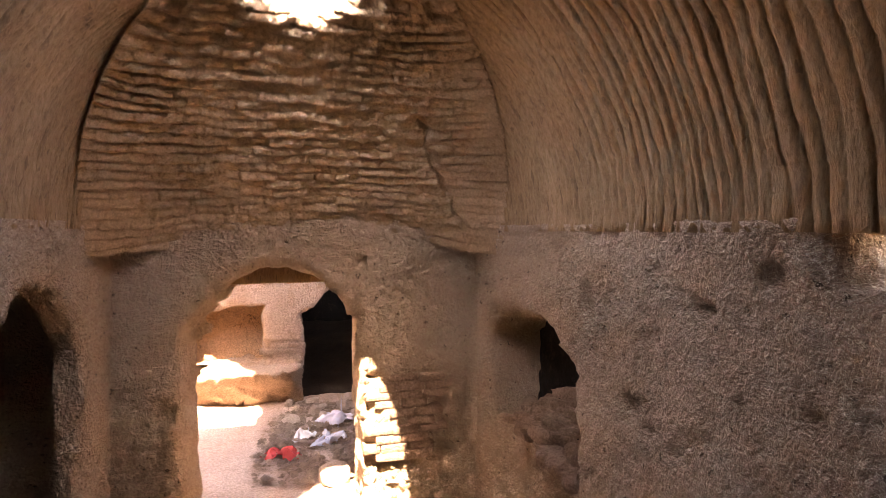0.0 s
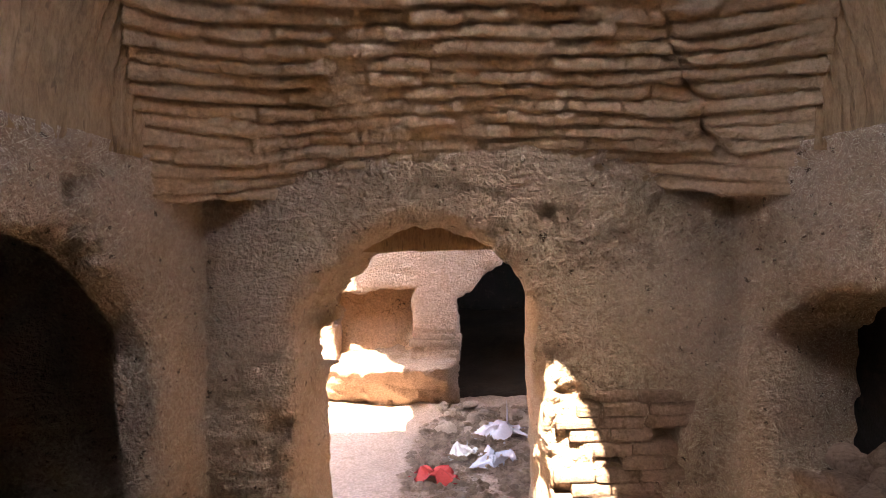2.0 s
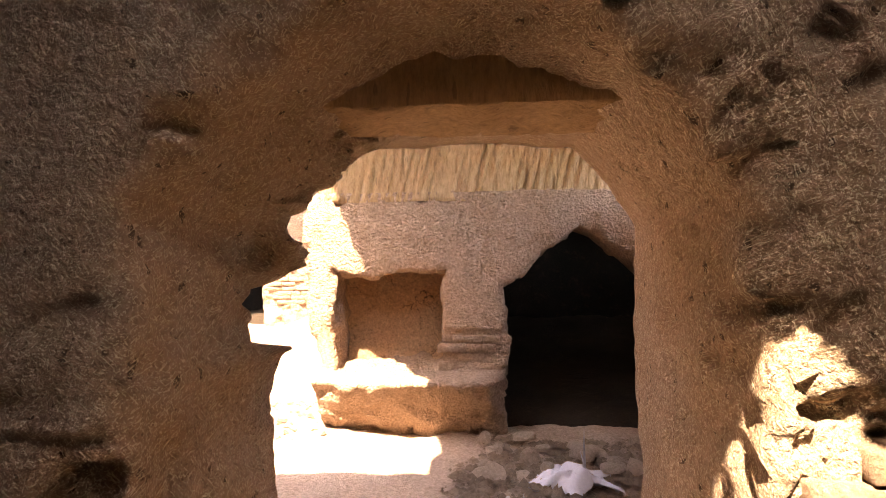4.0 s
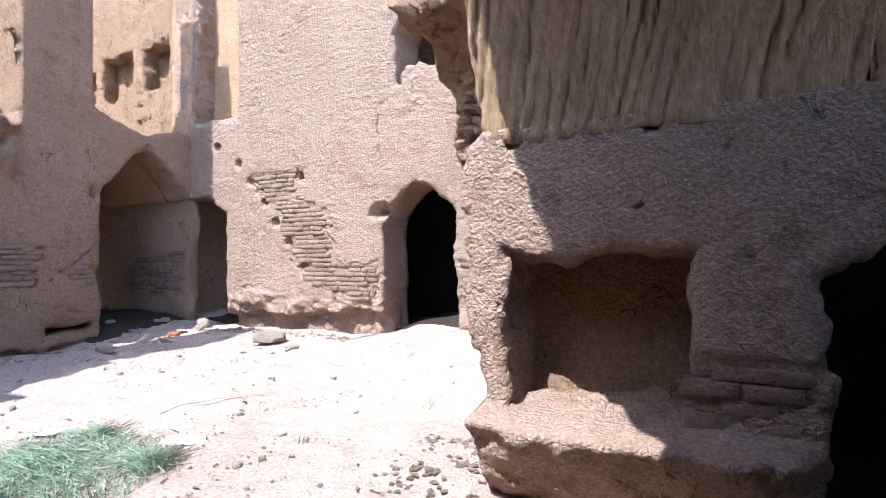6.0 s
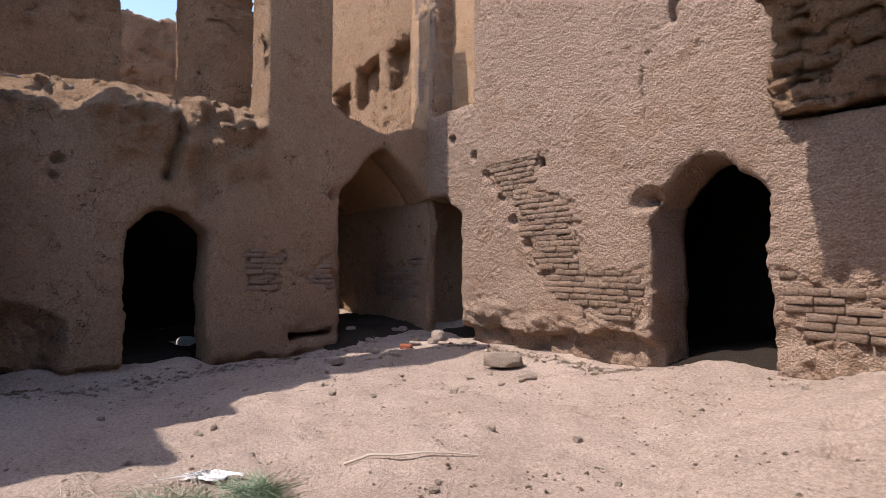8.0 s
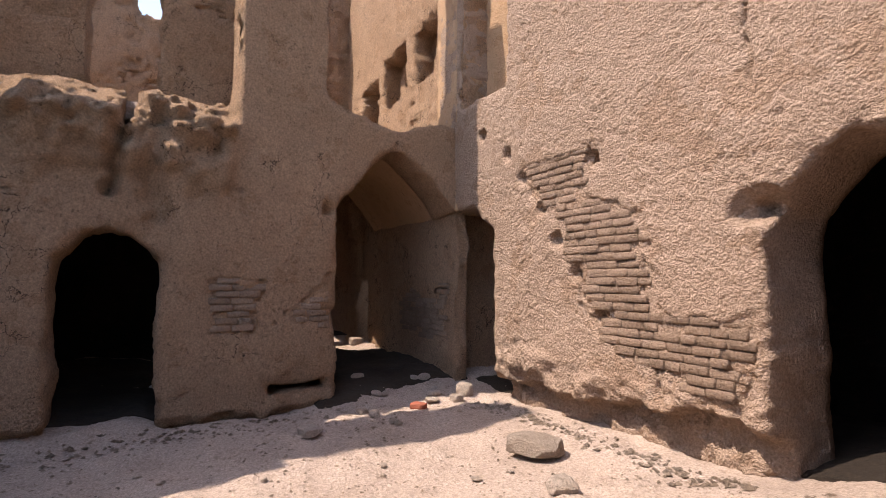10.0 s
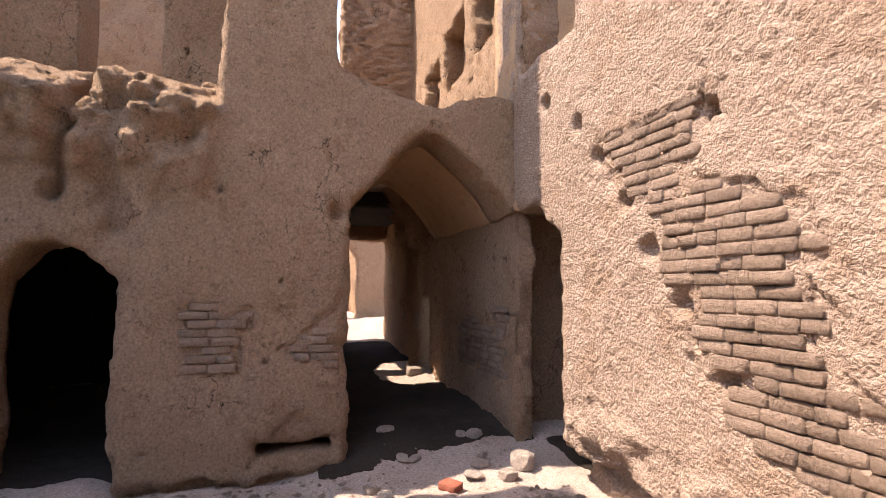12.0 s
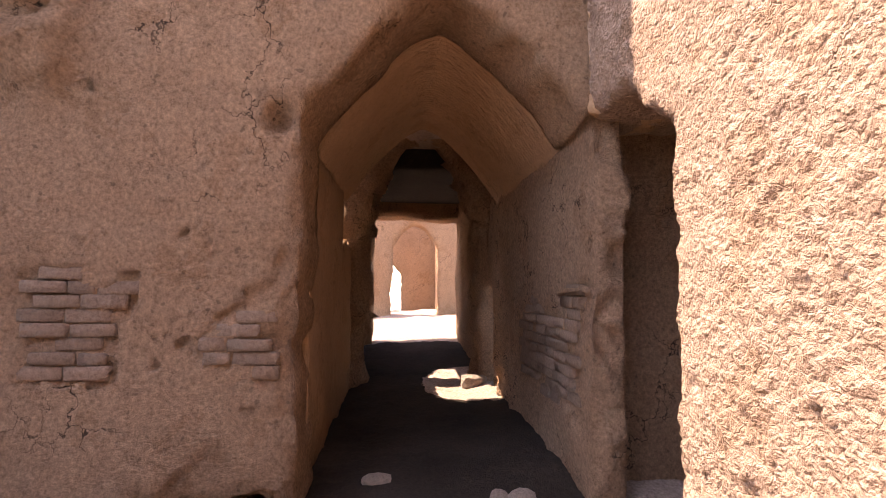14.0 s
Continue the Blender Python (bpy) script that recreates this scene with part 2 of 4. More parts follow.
def dents(u, v, spots):
    """Pits in a wall: rows of u, v, radius, depth."""
    out = np.zeros_like(u)
    for a, b, r, d in spots:
        q = ((u - a) ** 2 + (v - b) ** 2) / r ** 2
        out -= d * np.exp(-q ** 2)
    return out


def pits(u, v, count, ur, vr, seed, big=0.05):
    rnd = np.random.RandomState(seed)
    return dents(u, v, [(rnd.uniform(*ur), rnd.uniform(*vr), rnd.uniform(0.012, big), rnd.uniform(0.015, 0.05)) for _ in range(count)])


def crack(u, v, pts, width, deep):
    """A groove along a broken line."""
    out = np.zeros_like(u)
    wob = fbm(flat(u, v), 0.15, 3, 9) * 0.03
    for (a, b), (c, d) in zip(pts, pts[1:]):
        dx, dy = c - a, d - b
        t = np.clip(((u - a) * dx + (v - b) * dy) / (dx * dx + dy * dy), 0, 1)
        dist = np.hypot(u + wob - a - t * dx, v + wob - b - t * dy)
        out = np.minimum(out, -deep * np.exp(-(dist / width) ** 2))
    return out


def courses(v, u, height=0.078, deep=0.014, seed=0):
    """Uneven courses of brick under a thin worn coat, running along u; each row juts over the one below."""
    p = turned(u, v)
    wob = fbm(p + seed, 0.5, 3, seed) * 0.03 + fbm(p + seed, 0.11, 2, seed + 1) * 0.012
    k = (v + wob) / height
    row = np.floor(k)
    f = k - row
    edge = np.minimum(f, 1 - f) * height
    open_joint = np.clip(0.75 + 0.9 * fbm(p * 1.3, 0.3, 3, seed + 5, 0.6), 0.12, 1.4)
    lip = (1 - f) ** 1.5 * smooth(0.0, 0.14, f)
    g = u / 0.23 + 0.5 * (row % 2) + fbm(flat(row * 1.7, u * 0.8), 1.0, 2, seed + 3) * 0.3
    h = g - np.floor(g)
    joint = np.exp(-(np.minimum(h, 1 - h) / 0.05) ** 2)
    uneven = fbm(flat(np.floor(g) * 3.1, row * 5.3), 1.0, 1, seed + 7)
    bump = 0.9 * lip * (0.7 + 0.6 * uneven) - open_joint * np.exp(-(edge / 0.011) ** 2)
    return deep * (bump - 0.5 * joint * open_joint + 0.5 * uneven + 0.4 * fbm(p, 0.06, 3, seed + 8, 0.65))


# ---- loose bricks, stones and small pieces ----
def brick_meshes():
    made = []
    for k in range(6):
        bm = bmesh.new()
        bmesh.ops.create_cube(bm, size=1)
        rnd = random.Random(k)
        for vert in bm.verts:
            vert.co = Vector((vert.co.x * 0.207, vert.co.y * 0.12, vert.co.z * 0.063))
        bmesh.ops.bevel(bm, geom=list(bm.edges), offset=0.008, segments=1, affect="EDGES")
        for vert in bm.verts:
            vert.co += Vector((rnd.uniform(-1, 1) * 0.006, rnd.uniform(-1, 1) * 0.005, rnd.uniform(-1, 1) * 0.005))
        me = bpy.data.meshes.new("brick")
        bm.to_mesh(me)
        bm.free()
        me.materials.append(BRICK)
        me.shade_smooth()
        made.append(me)
    return made


BRICKS = brick_meshes()


def lay_bricks(wall, where, axis, at, sign, ur, vr, seed, pitch=0.067, length=0.213, proud=0.0, free=()):
    """Bricks of their own in the stretch of a wall where the plaster is gone."""
    rnd = random.Random(seed)
    row = 0
    v = vr[0]
    while v < vr[1]:
        u = ur[0] + (length / 2 if row % 2 else 0) + rnd.uniform(-0.03, 0.03)
        while u < ur[1]:
            size = rnd.choice((1.0, 1.0, 1.0, 0.95, 1.05, 0.6))
            mid = u + length * size / 2
            reach = 0.42 * length * size
            if where(np.array([mid - reach, mid, mid + reach]), np.array([v, v, v])).all() and rnd.random() > 0.03 and all(abs(mid - a) > 0.12 or abs(v - b) > 0.09 for a, b in free):
                ob = new("brick", rnd.choice(BRICKS))
                out = -0.056 + proud + rnd.uniform(-0.009, 0.007)
                place = (mid, at + sign * out, v) if axis == "y" else (at + sign * out, mid, v)
                ob.matrix_world = pose(*place, rnd.uniform(-2, 2), rnd.uniform(-0.8, 0.8), (0 if axis == "y" else 90) + rnd.uniform(-2, 2)) @ Matrix.Diagonal((size * 1.0, 1, rnd.uniform(0.92, 1.08), 1))
                ob.parent = wall
            u += length * size + 0.005
        v += pitch
        row += 1


def stone_mesh(name, seed, material, detail=2, stretch=(1, 1, 1), rough=0.25):
    bm = bmesh.new()
    bmesh.ops.create_icosphere(bm, subdivisions=detail, radius=0.5)
    co = np.array([v.co for v in bm.verts])
    d = 1 + rough * fbm(co + seed * 3.7, 0.7, 3, seed)
    for vert, k in zip(bm.verts, d):
        q = vert.co * float(k)
        q = Vector((max(-0.4, min(0.4, q.x)), max(-0.42, min(0.4, q.y)), max(-0.36, min(0.38, q.z))))
        vert.co = Vector((q.x * stretch[0], q.y * stretch[1], q.z * stretch[2]))
    me = bpy.data.meshes.new(name)
    bm.to_mesh(me)
    bm.free()
    me.materials.append(material)
    return me


def crumpled(name, size, seed, material, lift=0.08, n=34):
    """A crumpled cloth or sheet of about size metres."""
    us = np.linspace(-0.5, 0.5, n)
    u, v = (a.ravel() for a in np.meshgrid(us, us, indexing="ij"))
    p = flat(u, v) + seed * 9.1
    fold = np.abs(fbm(p, 0.4, 3, seed))
    z = lift * (0.25 + fold) * smooth(0.56, 0.3, np.hypot(u, v)) + 0.004
    x = u * size[0] * (0.8 + 0.2 * fbm(p + 3, 0.5, 2, seed + 1)) + 0.10 * size[0] * fbm(p, 0.3, 3, seed + 2)
    y = v * size[1] * (0.8 + 0.2 * fbm(p + 6, 0.5, 2, seed + 3)) + 0.10 * size[1] * fbm(p, 0.3, 3, seed + 4)
    keep = np.hypot(u, v) + 0.12 * fbm(p, 0.25, 3, seed + 5) < 0.47
    faces = []
    for i in range(n - 1):
        for j in range(n - 1):
            q = [i * n + j, (i + 1) * n + j, (i + 1) * n + j + 1, i * n + j + 1]
            if keep[q].all():
                faces.append(q)
    me = mesh_from(name, np.column_stack([x, y, z]).tolist(), faces, material)
    bm = bmesh.new()
    bm.from_mesh(me)
    bmesh.ops.delete(bm, geom=[w for w in bm.verts if not w.link_faces], context="VERTS")
    bmesh.ops.solidify(bm, geom=list(bm.faces), thickness=0.004)
    bm.to_mesh(me)
    bm.free()
    return me


# ---- the vaulted room ----
Y1, XL, XR, SPRING = 4.08, -1.09, 1.5, 2.42


def front_door(u, v):
    return arch(u, v, -0.68, 0.57, 1.68, 2.14, -1.0, 2.2, 0.0)


def front_bare(u, v):
    w = fbm(flat(u, v), 0.25, 3, 40) * 0.1
    return (u > 0.6) & (u < 1.25 + w) & (v > 0.6) & (v < 1.38 + w - 0.25 * (u - 0.6))


def room_front_relief(u, v):
    low = smooth(1.5, 1.2, v) * smooth(-0.6, -0.75, u)
    r = courses(v, u, 0.078, 0.03, 4) * low - 0.02 * front_bare(u, v)
    r += dents(u, v, [(-0.77, 1.12, 0.06, 0.12), (1.2, 1.05, 0.06, 0.12), (0.57, 2.18, 0.035, 0.12), (0.83, 2.4, 0.02, 0.05), (1.02, 1.22, 0.035, 0.08), (1.27, 0.62, 0.06, 0.1)])
    r += crack(u, v, [(0.05, 2.3), (0.3, 2.28), (0.55, 2.2)], 0.012, 0.03)
    r += crack(u, v, [(1.44, 2.3), (1.42, 1.6), (1.4, 0.7)], 0.02, 0.06)
    r += pits(u, v, 130, (-1.1, 1.5), (0.4, 2.4), 3, 0.035)
    return r - 0.03 * smooth(0.95, 0.6, v)


def door_warp(U, V, W):
    t = np.clip(-W / 0.82, 0, 1)
    near = (np.abs(U) < 0.95) & (V > 1.2)
    beside = smooth(1.5, 0.95, np.abs(U))
    hood = np.maximum(smooth(1.62, 1.9, V) * smooth(-0.6, -0.25, U), smooth(0.2, 0.5, U)) * smooth(2.6, 2.3, V)
    W = np.where(W < 0, W * (1 + beside * (0.5 * hood)), W)
    V = np.where(near & (V < 2.35), V * (1 - t) + t * np.minimum(V, 2.03 - 0.25 * U * U), V)
    U = U + np.where((U < 0) & (U > -0.8), (0.02 + 0.07 * smooth(1.2, 1.3, V)) * t, 0) + np.where((U > 0.3) & (U < 0.9), 0.1 * t, 0)
    gap = smooth(0.6, 0.95, t) * smooth(1.272, 1.295, V) * smooth(1.56, 1.42, V)
    jag = (0.025 * fbm(flat(V, t * 0.4), 0.16, 2, 77, 0.65) + 0.045 * fbm(flat(V, t * 0.8), 0.05, 3, 78, 0.7)) * smooth(0.4, 0.9, t) * (0.2 + 0.8 * smooth(1.22, 1.3, V))
    U = U - np.where((U < -0.3) & (U > -0.9) & (W < 0), 0.22 * gap + jag, 0)
    return U, V, W


room_front = setting(slab("wall_room_front", facing("y", Y1, -1), (-2.6, 2.2), (-0.3, 2.8), 0.022, MUD_ROOM, 0.82, lambda u, v: -front_door(u, v), room_front_relief, 2, 0.018, 24, 0.05, door_warp, 0.014),
        "thick mud-brick wall with a low arched doorway")


def right_niche(u, v):
    return arch(u, v, 2.58, 3.88, 1.62, 1.9, 0.98, 2.0, 3.15)


setting(slab("wall_room_right", facing("x", XR, -1), (-1.7, 4.2), (-0.3, 2.44), 0.025, MUD_ROOM, 0.5,
             lambda u, v: -np.maximum(right_niche(u, v), box2(u, v, 0.98, 1.16, 2.27, 2.43)),
             lambda u, v: pits(u, v, 260, (0.8, 4.0), (0.9, 2.4), 8, 0.04) + dents(u, v, [(2.45, 1.98, 0.06, 0.1), (3.7, 1.8, 0.03, 0.08), (3.3, 2.08, 0.03, 0.08), (2.1, 1.6, 0.06, 0.1), (1.7, 2.1, 0.05, 0.1)]) - 0.35 * smooth(1.15, 0.9, v) * smooth(2.5, 2.8, u) * smooth(3.95, 3.7, u) * 0.4, 3, 0.02, 10, 0.05, None, 0.015),
        "pitted mud-plastered wall with an arched niche")


def left_door(u, v):
    return arch(u, v, 2.42, 3.6, 1.72, 2.13, -1.0, 1.7, 3.05)


setting(slab("wall_room_left", facing("x", XL, 1), (-1.7, 4.2), (-0.3, 2.44), 0.03, MUD_ROOM, 0.16, lambda u, v: -left_door(u, v),
             lambda u, v: pits(u, v, 150, (1.8, 4.0), (0.5, 2.4), 6, 0.035) + dents(u, v, [(2.28, 1.78, 0.06, 0.1), (2.2, 1.3, 0.05, 0.1), (2.3, 2.36, 0.04, 0.1)]), 5, 0.02, 8, 0.05, None, 0.015), "mud-plastered wall with a dark arched doorway")
setting(slab("wall_room_back", facing("y", -1.6, 1), (-1.5, 2.0), (-0.3, 3.9), 0.15, MUD_ROOM, 0.4, seed=95), "plain mud-plastered end wall")


def rib_depth(y, a, seed, pitch=0.06, deep=0.036):
    """Finger-drawn grooves in the plaster, running up the vault."""
    wob = fbm(turned(y * 0.5, a * 0.4), 0.5, 2, seed) * 0.06 + fbm(turned(y, a), 0.12, 2, seed + 6) * 0.008
    k = (y + wob) / pitch
    row = np.floor(k)
    f = k - row
    each = fbm(flat(row * 2.3, a * 0.7), 1.0, 2, seed + 2)
    broken = np.clip(0.85 + 0.45 * fbm(turned(y * 2.5, a * 0.9), 0.4, 3, seed + 4) + 0.5 * each, 0.3, 1.5)
    start = smooth(-0.02, 0.05, a + 0.06 * each)
    return start * (deep * broken * (np.sin(np.pi * f) ** 0.32 - 1) + 0.006 * fbm(turned(y, a), 0.06, 3, seed + 1, 0.65))


def vault_y(u, v):
    return -1.7 + 5.85 * u


def hole_reach(x, y):
    """Negative inside the hole in the crown of the vault."""
    return np.hypot(np.where(x > -0.05, (x + 0.05) * 2.2, (x + 0.05) * 1.2), np.where(y > 2.1, (y - 2.1) * 1.0, (2.1 - y) * 1.4)) - 0.8


def side_vault(sign):
    def place(u, v, w):
        a = v
        wd = np.cos(a)
        r = 1.295 - w
        return 0.205 + sign * r * wd, vault_y(u, v), SPRING - 0.02 + (1.3 - w) * np.sin(a)

    def relief(u, v):
        y = vault_y(u, v)
        return rib_depth(y, v, 11 + sign) + 0.012 * fbm(flat(y, v), 0.3, 3, 3) + 0.004 * smooth(0.12, 0.02, v)

    def standing(u, v):
        end = 1.9 + 2.22 * np.maximum(1 - np.sin(v), 0) ** (1 / 2.2) + 0.15
        return np.minimum(hole_reach(sign * 1.295 * np.cos(v), vault_y(u, v)), 0.5 * (end - vault_y(u, v)))
    return slab("vault_side", place, (0, 1), (0, math.pi / 2), (0.0009, 0.035), GROOVED, 0.25, standing, relief, 7 + sign, 0.008, 3, 0.02, None, 0.003)


for sgn in (1, -1):
    setting(side_vault(sgn), "grooved mud-plastered barrel vault with a hole to the sky", "ceiling")


def end_vault_place(u, v, w):
    q = v
    wd = np.sqrt(np.clip(1 - (1 - q ** 2.2) ** 2, 0, 1))
    x = 0.205 + (1.31 * wd) * u
    lip = np.abs(u) ** 5 * q ** 1.5
    return x, 1.9 + 2.22 * q - w - 0.5 * lip, SPRING - 0.02 + 1.3 * (1 - q ** 2.2) - 0.7 * w - 0.05 * lip


def end_vault_relief(u, v):
    wd = np.sqrt(np.clip(1 - (1 - v ** 2.2) ** 2, 0, 1))
    arc = 1.6 * (1 - v) + 1.0 * (1 - v * v)
    r = courses(arc, u * 1.3 * wd, 0.07, 0.017, 13)
    r += crack(u * 1.3 * wd, arc, [(1.1, 0.05), (1.0, 0.2), (0.93, 0.4), (0.85, 0.6), (0.66, 1.0)], 0.014, 0.07)
    return r + 0.03 * fbm(turned(u * 1.3, arc), 0.12, 3, 5) * smooth(0.55, 0.85, 1.2 - v)


def end_hole(u, v):
    wd = np.sqrt(np.clip(1 - (1 - v ** 2.2) ** 2, 0, 1))
    return -hole_reach(1.31 * wd * u, 1.9 + 2.22 * v)


setting(slab("vault_end", end_vault_place, (-1, 1), (0.0, 1.04), (0.006, 0.0028), VAULT_BRICK, 0.45, lambda u, v: -end_hole(u, v), end_vault_relief, 9, 0.01, 4, 0.03, None, 0.004),
        "curved end of the vault in brick courses with a hole to the sky", "ceiling")


def height_sheet(name, xr, yr, step, fn, material, label, category="floor", thick=0.3):
    ob = slab(name, lambda u, v, w: (u, v, w), xr, yr, step, material, thick, None, fn, 21, 0.012, 1)
    return setting(ob, label, category)


height_sheet("floor_room", (-1.6, 2.1), (-1.9, 4.95), 0.07, lambda u, v: 0.86 - 0.18 * v + 0.02 * np.abs(u), SOIL, "floor of trodden dust and rubble")

# ---- the open entry bay ----
Y2 = 7.3


def bay_niche(u, v):
    return box2(u, v, -1.07, -0.22, 0.68, 1.42)


def bay_arch(u, v):
    return arch(u, v, 0.27, 1.49, 1.3, 1.75, 0.0, 1.35, 0.86)


def bay_edge(u, v):
    return u + 1.27 + 0.1 * smooth(1.0, 0.3, v) * -1.5 + 0.05 * np.sin(v * 5)


def bay_bare(u, v):
    return (u > -0.25) & (u < 0.3) & (v > 0.66) & (v < 0.98)


def bay_relief(u, v):
    r = -0.024 * bay_bare(u, v) + (0.27 * smooth(0.68, 0.63, v) - 0.75 * np.clip(0.63 - v, 0, 0.45)) * smooth(0.32, 0.1, u)
    r += 0.035 * fbm(turned(u, v), 0.14, 4, 7, 0.65) * smooth(0.75, 0.6, v)
    r += dents(u, v, [(-1.01, 1.99, 0.035, 0.1), (-0.36, 2.0, 0.03, 0.1), (-0.62, 1.6, 0.01, 0.01)])
    return r + pits(u, v, 40, (-1.2, 1.3), (0.7, 2.0), 17, 0.02)


bay = setting(slab("wall_bay", facing("y", Y2, -1), (-1.5, 2.3), (-0.2, 2.05), 0.022, STRAW, 0.6,
             lambda u, v: np.minimum(-np.maximum(bay_niche(u, v), bay_arch(u, v)), bay_edge(u, v)), bay_relief, 31, 0.022, 12, 0.04, None, 0.005),
        "straw-plastered wall with a square niche and a pointed dark arch")
setting(slab("wall_bay_niche_back", facing("y", Y2 + 0.55, -1), (-1.25, 0.0), (0.4, 1.7), 0.025, MUD, 0.2, None,
             lambda u, v: (0.1 + 0.05 * fbm(flat(u, v), 0.15, 3, 5)) * smooth(0.86, 0.66, v + 0.12 * fbm(flat(u, v), 0.3, 3, 6)) + 0.02 * fbm(turned(u, v), 0.12, 3, 8), 33), "back of the square wall niche")
setting(slab("wall_bay_east", facing("x", 1.53, -1), (4.8, 7.85), (-0.2, 2.1), 0.05, MUD, 0.5, seed=35, lumps=0.05), "rough mud-plastered side wall")


def bay_vault_place(u, v, w):
    return u, 6.1 + (1.2 - w) * np.cos(v), 1.98 + (1.3 - w) * np.sin(v)


def bay_vault_edge(u, v):
    return u + 1.12 + 0.1 * np.sin(v) + 0.1 * fbm(flat(u * 0.2, v), 0.4, 3, 4) - 0.6 * smooth(1.5, 2.1, v)


setting(slab("vault_bay", bay_vault_place, (-1.7, 1.6), (0, math.pi), (0.0105, 0.04), GROOVED, 0.4, bay_vault_edge,
             lambda u, v: rib_depth(u - 0.35 * v, v, 19, 0.07, 0.04), 37, 0.015, 6, 0.04), "grooved mud-plastered vault with a broken end", "ceiling")

# ---- ground ----


def ground_height(u, v):
    z = 0.14 + 0.055 * np.clip(v - 7.6, 0, 4) - 0.02 * np.maximum(6 - v, 0)
    z += 0.2 * np.exp(-((u + 3.5) / 0.7) ** 2) * smooth(9.5, 11, v) + 0.38 * smooth(-3.4, -2.0, u) * smooth(8.0, 10.5, v)
    z += 0.2 * smooth(-7.4, -8.8, u) * smooth(9.0, 9.6, v) + 0.4 * smooth(-10, -19, u) + 0.12 * smooth(-7.8, -8.2, u) * smooth(8, 7.6, v)
    z += 0.1 * np.exp(-((u + 1.6) ** 2 + (v - 7.6) ** 2) / 0.5)
    for a, b, r in ((-2.2, 9.78, 0.11), (-2.12, 9.42, 0.08)):
        z -= 0.16 * np.exp(-(((u - a) ** 2 + (v - b) ** 2) / r ** 2) ** 2)
    return z + 0.04 * fbm(flat(u, v), 1.4, 3, 2) + 0.026 * fbm(turned(u, v), 0.25, 4, 12, 0.55)


setting(slab("ground_court", lambda u, v, w: (u, v, w), (-24, 3), (4.6, 14), 0.04, SOIL, 0.4, None, ground_height, 41, 0.004, 1), "pale dusty trodden ground of the court", "ground")
far = bmesh.new()
bmesh.ops.create_grid(far, x_segments=8, y_segments=8, size=400)
setting(part("ground", far, SOIL), "flat dry earth out to the horizon", "ground")
bpy.data.objects["ground"].location.z = -0.25

# ---- north wall of the court ----
Y3 = 11.0


def gate(u, v):
    return arch(u, v, -4.2, -3.1, 2.0, 2.4, -0.5, 1.9, -3.65)


def north_solid(u, v):
    corner = box2(u, v, -9.0, -7.2, -1, 2.16 + 0.28 * smooth(-7.2, -7.75, u))
    upper = arch(u, v, -4.0, -3.2, 4.5, 4.9, 3.9 + 0.12 * (u + 4.1) + 0.12 * fbm(flat(u, v), 0.2, 3, 9), 2)
    recess = box2(u, v, -7.9, -6.95, 3.68 + 0.25 * (u + 6.95) * -0.2, 9)
    end = -(u + 3.02) + 9 * smooth(2.6, 2.4, v)
    square = box2(u, v, -5.72, -5.57, 2.59, 2.74)
    return np.minimum(-np.maximum(np.maximum(np.maximum(gate(u, v), square), corner), np.maximum(upper, recess)), end)


STEPS = [(-7.37, 3.24), (-6.9, 2.93), (-6.65, 2.63), (-6.35, 2.28), (-6.13, 1.97), (-5.88, 1.67), (-5.6, 1.3)]


def north_bare(u, v):
    """Where the plaster has fallen and the bricks show."""
    w = fbm(flat(u, v), 0.3, 3, 44) * 0.12
    stair = (u + 6.45 - (2.5 - v) * 0.62 + w > 0) & (u < -5.5 + (2.4 - v) * 0.5 + w * 2) & (v > 1.25 + w) & (v < 2.75)
    base = (v > 0.92 + w) & (v < 1.42 + w) & (u > -5.75 - (v - 1.3) + w) & (u < -4.26)
    right = (v > 0.8 + w) & (v < 1.28 + w) & (u > -3.06) & (u < -2.2)
    return stair | base | right


def north_relief(u, v):
    r = dents(u, v, [(a, b, 0.066, 0.1) for a, b in STEPS])
    r += dents(u, v, [(-4.32, 2.05, 0.1, 0.12), (-4.2, 2.06, 0.1, 0.15)])
    bare = north_bare(u, v).astype(float)
    r = r - 0.02 * bare
    low = smooth(0.95, 0.8, v + 0.1 * fbm(flat(u, v), 0.3, 3, 8))
    r += 0.05 * low * fbm(flat(u, v), 0.2, 3, 3) - 0.2 * smooth(0.66, 0.6, v + 0.08 * fbm(flat(u, v), 0.25, 3, 18) - 0.02 * (u + 5)) * smooth(-3.9, -4.3, u)
    r += crack(u, v, [(-5.0, 0.55), (-5.02, 0.95)], 0.02, 0.05) + crack(u, v, [(-4.75, 0.5), (-4.72, 0.9)], 0.02, 0.05)
    r += crack(u, v, [(-4.15, 3.65), (-4.3, 3.35), (-4.25, 3.0), (-4.29, 2.65)], 0.016, 0.05)
    r += 0.006 * fbm(turned(u, v), 0.07, 3, 66, 0.7)
    return r


north = setting(slab("wall_north", facing("y", Y3, -1), (-8.4, -1.2), (-0.3, 6.4), 0.016, STRAW, 0.7, north_solid, north_relief, 51, 0.012, 8, 0.05, None, 0.008),
                "sunlit straw-plastered wall with an arched gate and footholds")
setting(slab("wall_north_recess", facing("y", Y3 + 0.4, -1), (-8.2, -6.8), (3.4, 7.0), 0.08, MUD_SMOOTH, 0.4, seed=53), "shaded back of an upper wall recess")


def haunch_place(u, v, w):
    r = 1.25 - w
    return u, Y3 - 1.37 + r * np.cos(v), 2.62 + r * np.sin(v)


